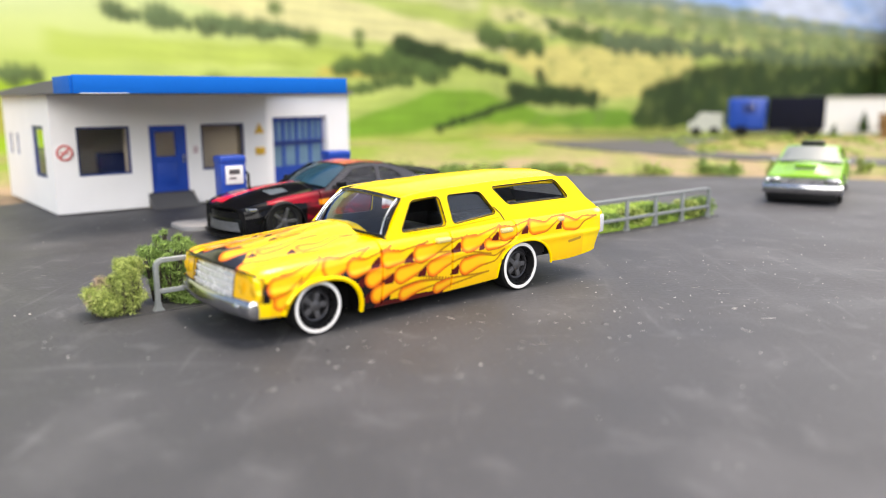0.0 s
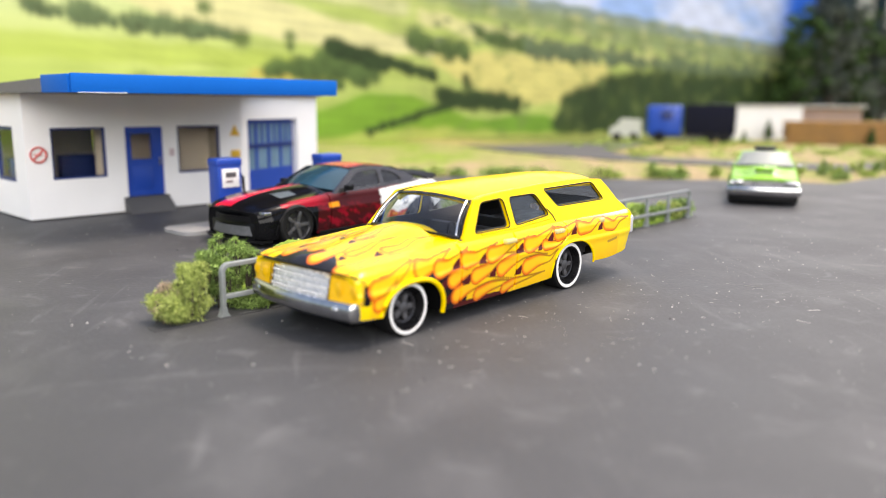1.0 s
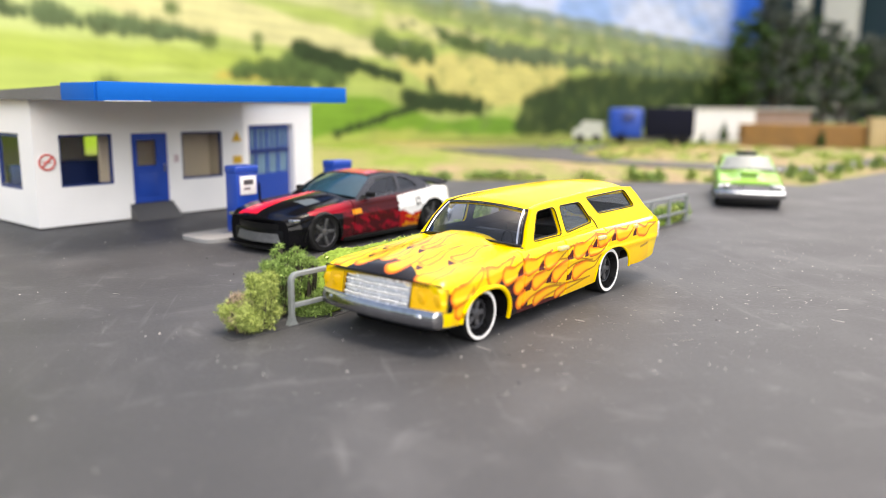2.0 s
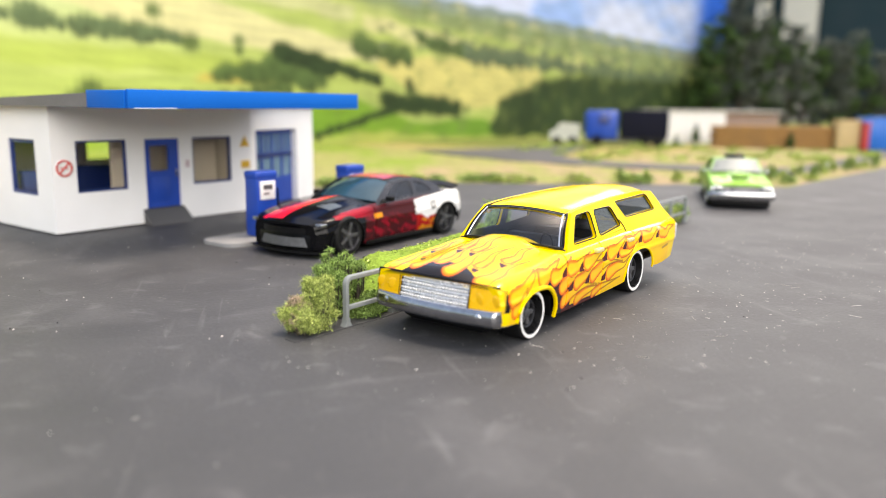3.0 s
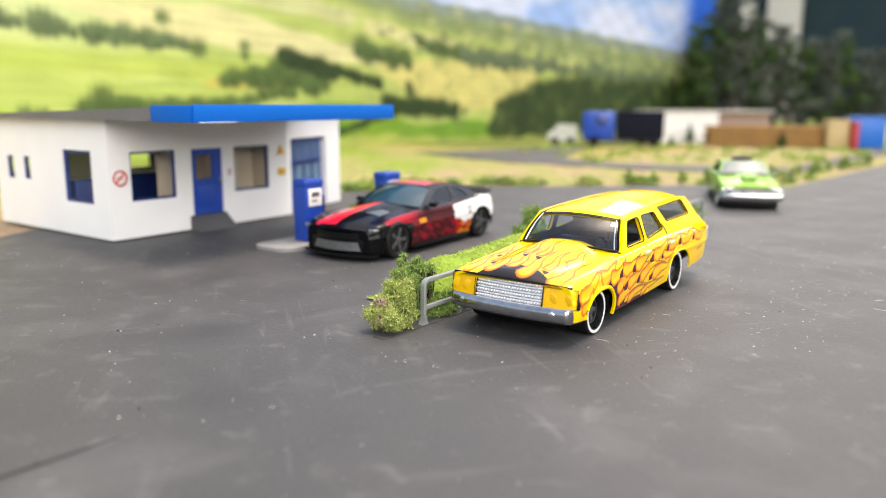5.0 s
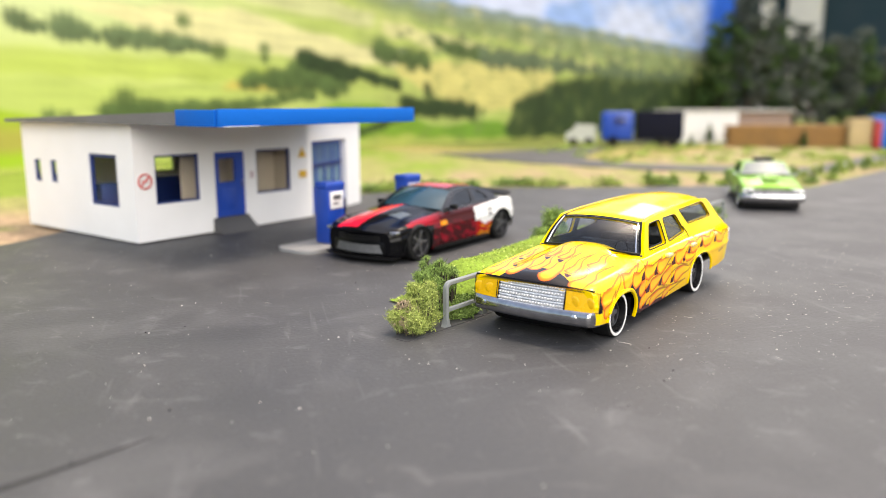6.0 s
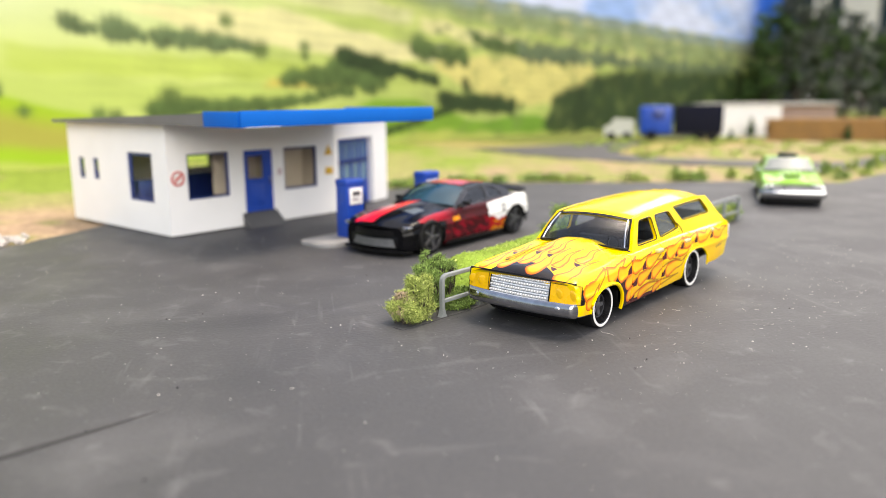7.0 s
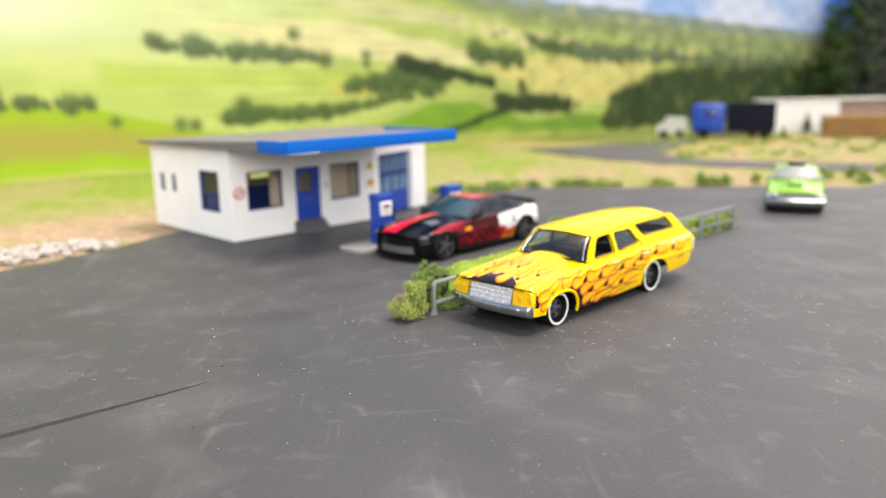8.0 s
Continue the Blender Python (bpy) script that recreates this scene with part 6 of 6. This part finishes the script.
# ---- far scenery ----
def toy_truck():
    tr = thing("toy_truck", 262, 733, 0, -25, "blue cab toy truck with a black box body", "toy truck")
    cab = boxed(-8, 24, -13, 13, 6, 34, 2.5, 3)
    part("cab", cab, truck_blue, tr)
    part("cab_window", boxed(5, 15, -13.4, -12.6, 21, 29, 0.3), smoke_glass, tr)
    part("windscreen", boxed(-8.5, -7.6, -10, 10, 20, 30, 0.3), smoke_glass, tr)
    part("box_body", boxed(26, 72, -13, 13, 7, 35, 1.0), mat("navy_box", (0.010, 0.011, 0.022), 0.8, var=0.2, size=8, spec=0.1), tr)
    part("chassis", boxed(-6, 70, -9, 9, 3.5, 7), dark_grey, tr)
    for x in (4, 50, 62):
        for s in (-1, 1):
            bm = lathe(bmesh.new(), [(0.001, 0.4 * s), (2.6, 0.4 * s), (2.7, 0), (5.2, 0), (5.4, -0.4 * s), (5.4, -4 * s), (0.001, -4 * s)], 24)
            bmesh.ops.translate(bm, vec=(x, 13 * s, 5.4), verts=bm.verts)
            part("wheel", bm, tyre_mat, tr)
    return tr


def toy_van():
    vn = thing("toy_van", 236, 748, 0, -20, "small off-white toy van beside the truck", "toy van")
    bm = prism(bmesh.new(), [(-14, 4), (16, 4), (16, 20), (-4, 21), (-9, 14), (-14, 12)], lambda a, b, d: (a, -9 + d, b), 18)
    part("van_body", bm, mat("off_white", (0.55, 0.55, 0.50), 0.4, size=6), vn)
    part("windscreen", prism(bmesh.new(), [(-9.2, 13.5), (-8.4, 13.5), (-4.4, 20), (-5.2, 20)], lambda a, b, d: (a, -8 + d, b), 16), smoke_glass, vn)
    for x in (-7, 9):
        for s in (-1, 1):
            bm = lathe(bmesh.new(), [(0.001, 0.3 * s), (4.0, 0.3 * s), (4.0, -3 * s), (0.001, -3 * s)], 20)
            bmesh.ops.translate(bm, vec=(x, 9 * s, 4.0), verts=bm.verts)
            part("wheel", bm, tyre_mat, vn)
    return vn


toy_truck()
toy_van()


def white_shed():
    sh = thing("white_shed", 384, 758, 0, -12, "white card shed with a flat roof in far scenery", "building")
    part("wall", wall_bm(-38, 38, 0, 33, [], lambda a, b, d: (a, d, b), 2.5), wall_white, sh)
    part("wall", boxed(-38, -35.5, 2.5, 60, 0, 33), wall_white, sh)
    part("wall", boxed(35.5, 38, 2.5, 60, 0, 33), wall_white, sh)
    part("wall", boxed(-35.5, 35.5, 57.5, 60, 0, 33), wall_white, sh)
    part("roof", boxed(-40, 100, -2, 62, 33, 35, 0.6), mat("pale_roof", (0.46, 0.45, 0.42), 0.8, size=12), sh)
    part("lean_to", boxed(38.5, 98, 6, 56, 0, 33, 0.5), mat("dull_rose_card", (0.34, 0.24, 0.20), 0.8, var=0.15, size=9), sh, "dull rose side building")
    return sh


white_shed()


def yard_thing(name, x, y, turn, du, dw, h, material, label, category):
    ob = thing(name, x, y, 0, turn, label, category)
    part("body", boxed(-du, du, -dw, dw, 0, h, 1.2), material, ob)
    part("lid", boxed(-du - 0.6, du + 0.6, -dw - 0.6, dw + 0.6, h, h + 1.6, 0.4), material, ob)
    return ob


def timber_stack():
    ob = thing("timber_stack", 432, 673, 0, -22, "brown stack of sawn planks in the far yard", "timber")
    rng = random.Random(21)
    for layer in range(6):
        for k in range(4):
            end = rng.uniform(-3, 3)
            part("plank", boxed(-62 + end, 62 + end, -12 + 6.1 * k, -6.4 + 6.1 * k, 3.5 * layer, 3.5 * layer + 3.1, 0.3), brown_wood, ob)


timber_stack()


def ribbed(ob, du, dw, h, count, material):
    """Upright ribs on the long sides of a box."""
    for k in range(count):
        x = -du + (k + 0.5) * 2 * du / count
        for s in (-1, 1):
            part("rib", boxed(x - 0.8, x + 0.8, s * dw - 0.5, s * dw + 0.5, 0.6, h - 0.4, 0.2), material, ob)


crate = yard_thing("cardboard_crate", 480, 640, -24, 10, 9, 26, beige_card, "pale brown crate beside the timber stack", "crate")
ribbed(crate, 10, 9, 26, 4, beige_card)
yard_thing("red_crate", 488, 625, -24, 3.2, 5, 24, red_card, "small red crate beside the pale crate", "crate")
box_blue = yard_thing("blue_container", 506, 631, -26, 15, 11, 29, sky_blue, "bright blue container at the yard's end", "container")
ribbed(box_blue, 15, 11, 29, 8, sky_blue)


def model_tree(v, w, height, spread, seed, material, leaves=4200):
    x, y, _ = along(v, w, 0)
    tr = thing("tree", x, y, 0, seed * 40, "dark green model tree behind the far yard", "tree", "trees behind the yard")
    rng = random.Random(seed)
    bm = bmesh.new()
    n = 7
    rings = []
    for i in range(n):
        k = i / (n - 1)
        r = height * 0.025 * (1 - k) + 0.5
        rings.append([bm.verts.new((r * math.cos(a * math.tau / 8) + 1.5 * math.sin(k * 4), r * math.sin(a * math.tau / 8), k * height * 0.8)) for a in range(8)])
    for a, b in zip(rings, rings[1:]):
        for k in range(8):
            bm.faces.new((a[k], a[(k + 1) % 8], b[(k + 1) % 8], b[k]))
    blobs = []
    lean_x, lean_y = rng.uniform(-0.12, 0.12) * height, rng.uniform(-0.12, 0.12) * height
    for i in range(34):
        k = 0.10 + 0.88 * (i + rng.uniform(-0.8, 0.8)) / 33
        reach = spread * (1.0 - 0.55 * k) * rng.uniform(0.25, 1.25)
        a = i * 2.4 + rng.uniform(-0.5, 0.5)
        tip = Vector((reach * math.cos(a) + lean_x * k, reach * math.sin(a) + lean_y * k, height * (k + rng.uniform(-0.02, 0.10))))
        tube(bm, [(0, 0, height * max(k, 0.05) * 0.8), (tip.x * 0.5, tip.y * 0.5, height * k * 0.9), tip], 0.9 * (1.2 - k), 5)
        for q in range(3):
            s = spread * rng.uniform(0.08, 0.22)
            blobs.append((tip.x * 0.85 + rng.gauss(0, 0.12) * spread, tip.y * 0.85 + rng.gauss(0, 0.12) * spread, tip.z + rng.gauss(0, 0.035) * height, s, s * rng.uniform(0.7, 1.3), s * rng.uniform(0.5, 1.0)))
    part("trunk", bm, bark, tr)
    v_, f = leaf_cloud(blobs, leaves, 3.4, seed + 5)
    from_arrays("crown", v_, f, material, tr)
    return tr


def little_fir(x, y, height, seed):
    tr = thing("fir", x, y, 0, seed * 50, "small dark green fir in the far yard", "tree", "firs in the yard")
    part("trunk", tube(bmesh.new(), [(0, 0, 0), (0.2, 0, height * 0.5), (0, 0, height * 0.92)], height * 0.03, 6), bark, tr)
    tiers = [(0, 0, height * (0.22 + 0.14 * k), height * (0.24 - 0.04 * k), height * (0.24 - 0.04 * k), height * 0.10) for k in range(6)]
    v_, f = leaf_cloud(tiers, 700, 1.1, seed)
    from_arrays("crown", v_, f, leaf_dark, tr)


for k, (fx, fy, fh) in enumerate(((381, 740, 22), (432, 655, 16), (330, 690, 12))):
    little_fir(fx, fy, fh, 80 + k)
for i in range(15):
    bearing = radians(68.9 + 0.95 * i)
    w_tree = 545 - 10 * i + 14 * math.sin(i * 2.2)
    model_tree(math.tan(bearing) * (w_tree - 40) - 70, w_tree, (170, 215, 235, 172, 160)[i] if i < 5 else 158 + 14 * math.sin(i * 1.7), 62, 3 + i, leaf_tree if i % 3 else leaf_dark)

# grass tufts over the sandy yard
def yard_grass():
    rng = np.random.RandomState(33)
    cx, cy = rng.uniform(150, 560, 150), rng.uniform(400, 720, 150)
    s = rng.uniform(0.3, 1.0, 150)
    centres = [(a, b, 1.0, 9 * q, 7 * q, 3.2 * q) for a, b, q in zip(cx, cy, s) if b > 450 + 0.1 * a or a > 420]
    v_, f = leaf_cloud(centres, 9000, 1.2, 34)
    ob = from_arrays("yard_grass", v_, f, lime_tuft)
    tagged(ob, "patchy lime green grass tufts over sandy ground", "grass", kind="stuff")


yard_grass()

# cream window posts of the room
for w0, w1 in ((900, 940), (755, 855)):
    post = far_box("window_post", 2560, 2598, w0, w1, -60, 900, cream_frame, 4)
    tagged(post, "cream painted window post in the room beyond", "window post", kind="structure")


# ---- gravel and dust ----
def stone_mesh(seed):
    rng = random.Random(seed)
    bm = bmesh.new()
    bmesh.ops.create_icosphere(bm, subdivisions=1, radius=1.0)
    sx, sy, sz = rng.uniform(0.8, 1.4), rng.uniform(0.7, 1.1), rng.uniform(0.5, 0.8)
    for v in bm.verts:
        k = rng.uniform(0.8, 1.2)
        v.co = Vector((v.co.x * sx * k, v.co.y * sy * k, v.co.z * sz * k)) * MM
    me = bpy.data.meshes.new("stone")
    bm.to_mesh(me)
    bm.free()
    me.materials.append(stone_mat)
    return me


def gravel():
    pile = thing("gravel_heap", -205, 225, 0, 0, "loose pale grey gravel at the asphalt's edge", "gravel")
    kinds = [stone_mesh(k) for k in range(7)]
    rng = random.Random(4)
    for i in range(290):
        k = rng.random() ** 0.8
        s = rng.uniform(0, 1)
        x = -212 + 50 * s + rng.gauss(0, 3) - 22 * k
        y = 196 + 46 * s + 26 * k * (1 - 0.55 * s) + rng.gauss(0, 2)
        r = rng.uniform(0.6, 1.8)
        ob = new("stone", kinds[i % 7])
        ob.parent = pile
        ob.matrix_basis = pose((x + 205) * MM, (y - 225) * MM, (0.1 + 0.35 * r + rng.uniform(0, 1.2) * (1 - s)) * MM, rng.uniform(-30, 30), rng.uniform(-30, 30), rng.uniform(0, 360)) @ Matrix.Scale(r, 4)


gravel()


def dust():
    rng = np.random.RandomState(6)
    n = 3500
    t = rng.uniform(0, 1, n)
    x = rng.uniform(-170, 130, n)
    y = 20 + 230 * t
    band = (np.abs(y - 108 - 0.55 * (x + 10)) < 26) & (x > -30)
    keep = (rng.rand(n) < np.where(y < 92, 0.16, 0.36)) | band
    x, y = x[keep], y[keep]
    n = len(x)
    r = 0.045 + 0.13 * rng.rand(n) ** 6
    verts, faces = [], []
    for i in range(n):
        a = rng.uniform(0, math.tau)
        o = len(verts)
        sx, sy = r[i] * rng.uniform(0.8, 1.8), r[i]
        for k in range(4):
            an = a + k * math.pi / 2
            q = (sx if k % 2 == 0 else sy)
            verts.append((x[i] + q * math.cos(an), y[i] + q * math.sin(an), 0.02))
        verts.append((x[i], y[i], 0.05 + r[i] * 0.9))
        faces += [[o + k, o + (k + 1) % 4, o + 4] for k in range(4)]
    # curled fibres
    for i in range(80):
        fx, fy, a = rng.uniform(-95, 75), rng.uniform(88, 175), rng.uniform(0, math.tau)
        if i % 3:
            q = rng.uniform(0, 1)
            fx, fy = -22 + 75 * q + rng.normal(0, 9), 96 + 48 * q + rng.normal(0, 8)
        o, m = len(verts), 6
        bend = rng.uniform(-1.2, 1.2)
        length = rng.uniform(0.3, 0.9) if i % 4 else rng.uniform(1.0, 2.6)
        for k in range(m + 1):
            verts.append((fx, fy, 0.05)), verts.append((fx - 0.035 * math.sin(a), fy + 0.035 * math.cos(a), 0.10))
            a += bend / m
            fx, fy = fx + length / m * math.cos(a), fy + length / m * math.sin(a)
        faces += [[o + 2 * k, o + 2 * k + 2, o + 2 * k + 3, o + 2 * k + 1] for k in range(m)]
    ob = from_arrays("dust", np.array(verts), faces, dust_mat)
    tagged(ob, "pale dust specks and fibres scattered on the asphalt", "dust", kind="stuff")


dust()


def crumbs():
    rng = random.Random(15)
    bm = bmesh.new()
    for i in range(26):
        made = bmesh.ops.create_icosphere(bm, subdivisions=1, radius=rng.uniform(0.06, 0.17))["verts"]
        for v in made:
            v.co *= rng.uniform(0.7, 1.2)
        bmesh.ops.translate(bm, vec=(rng.uniform(-150, 40), rng.uniform(60, 200), 0.1), verts=made)
    tagged(part("crumbs", bm, seam_mat), "tiny dark crumbs scattered on the asphalt", "debris", kind="stuff")


crumbs()
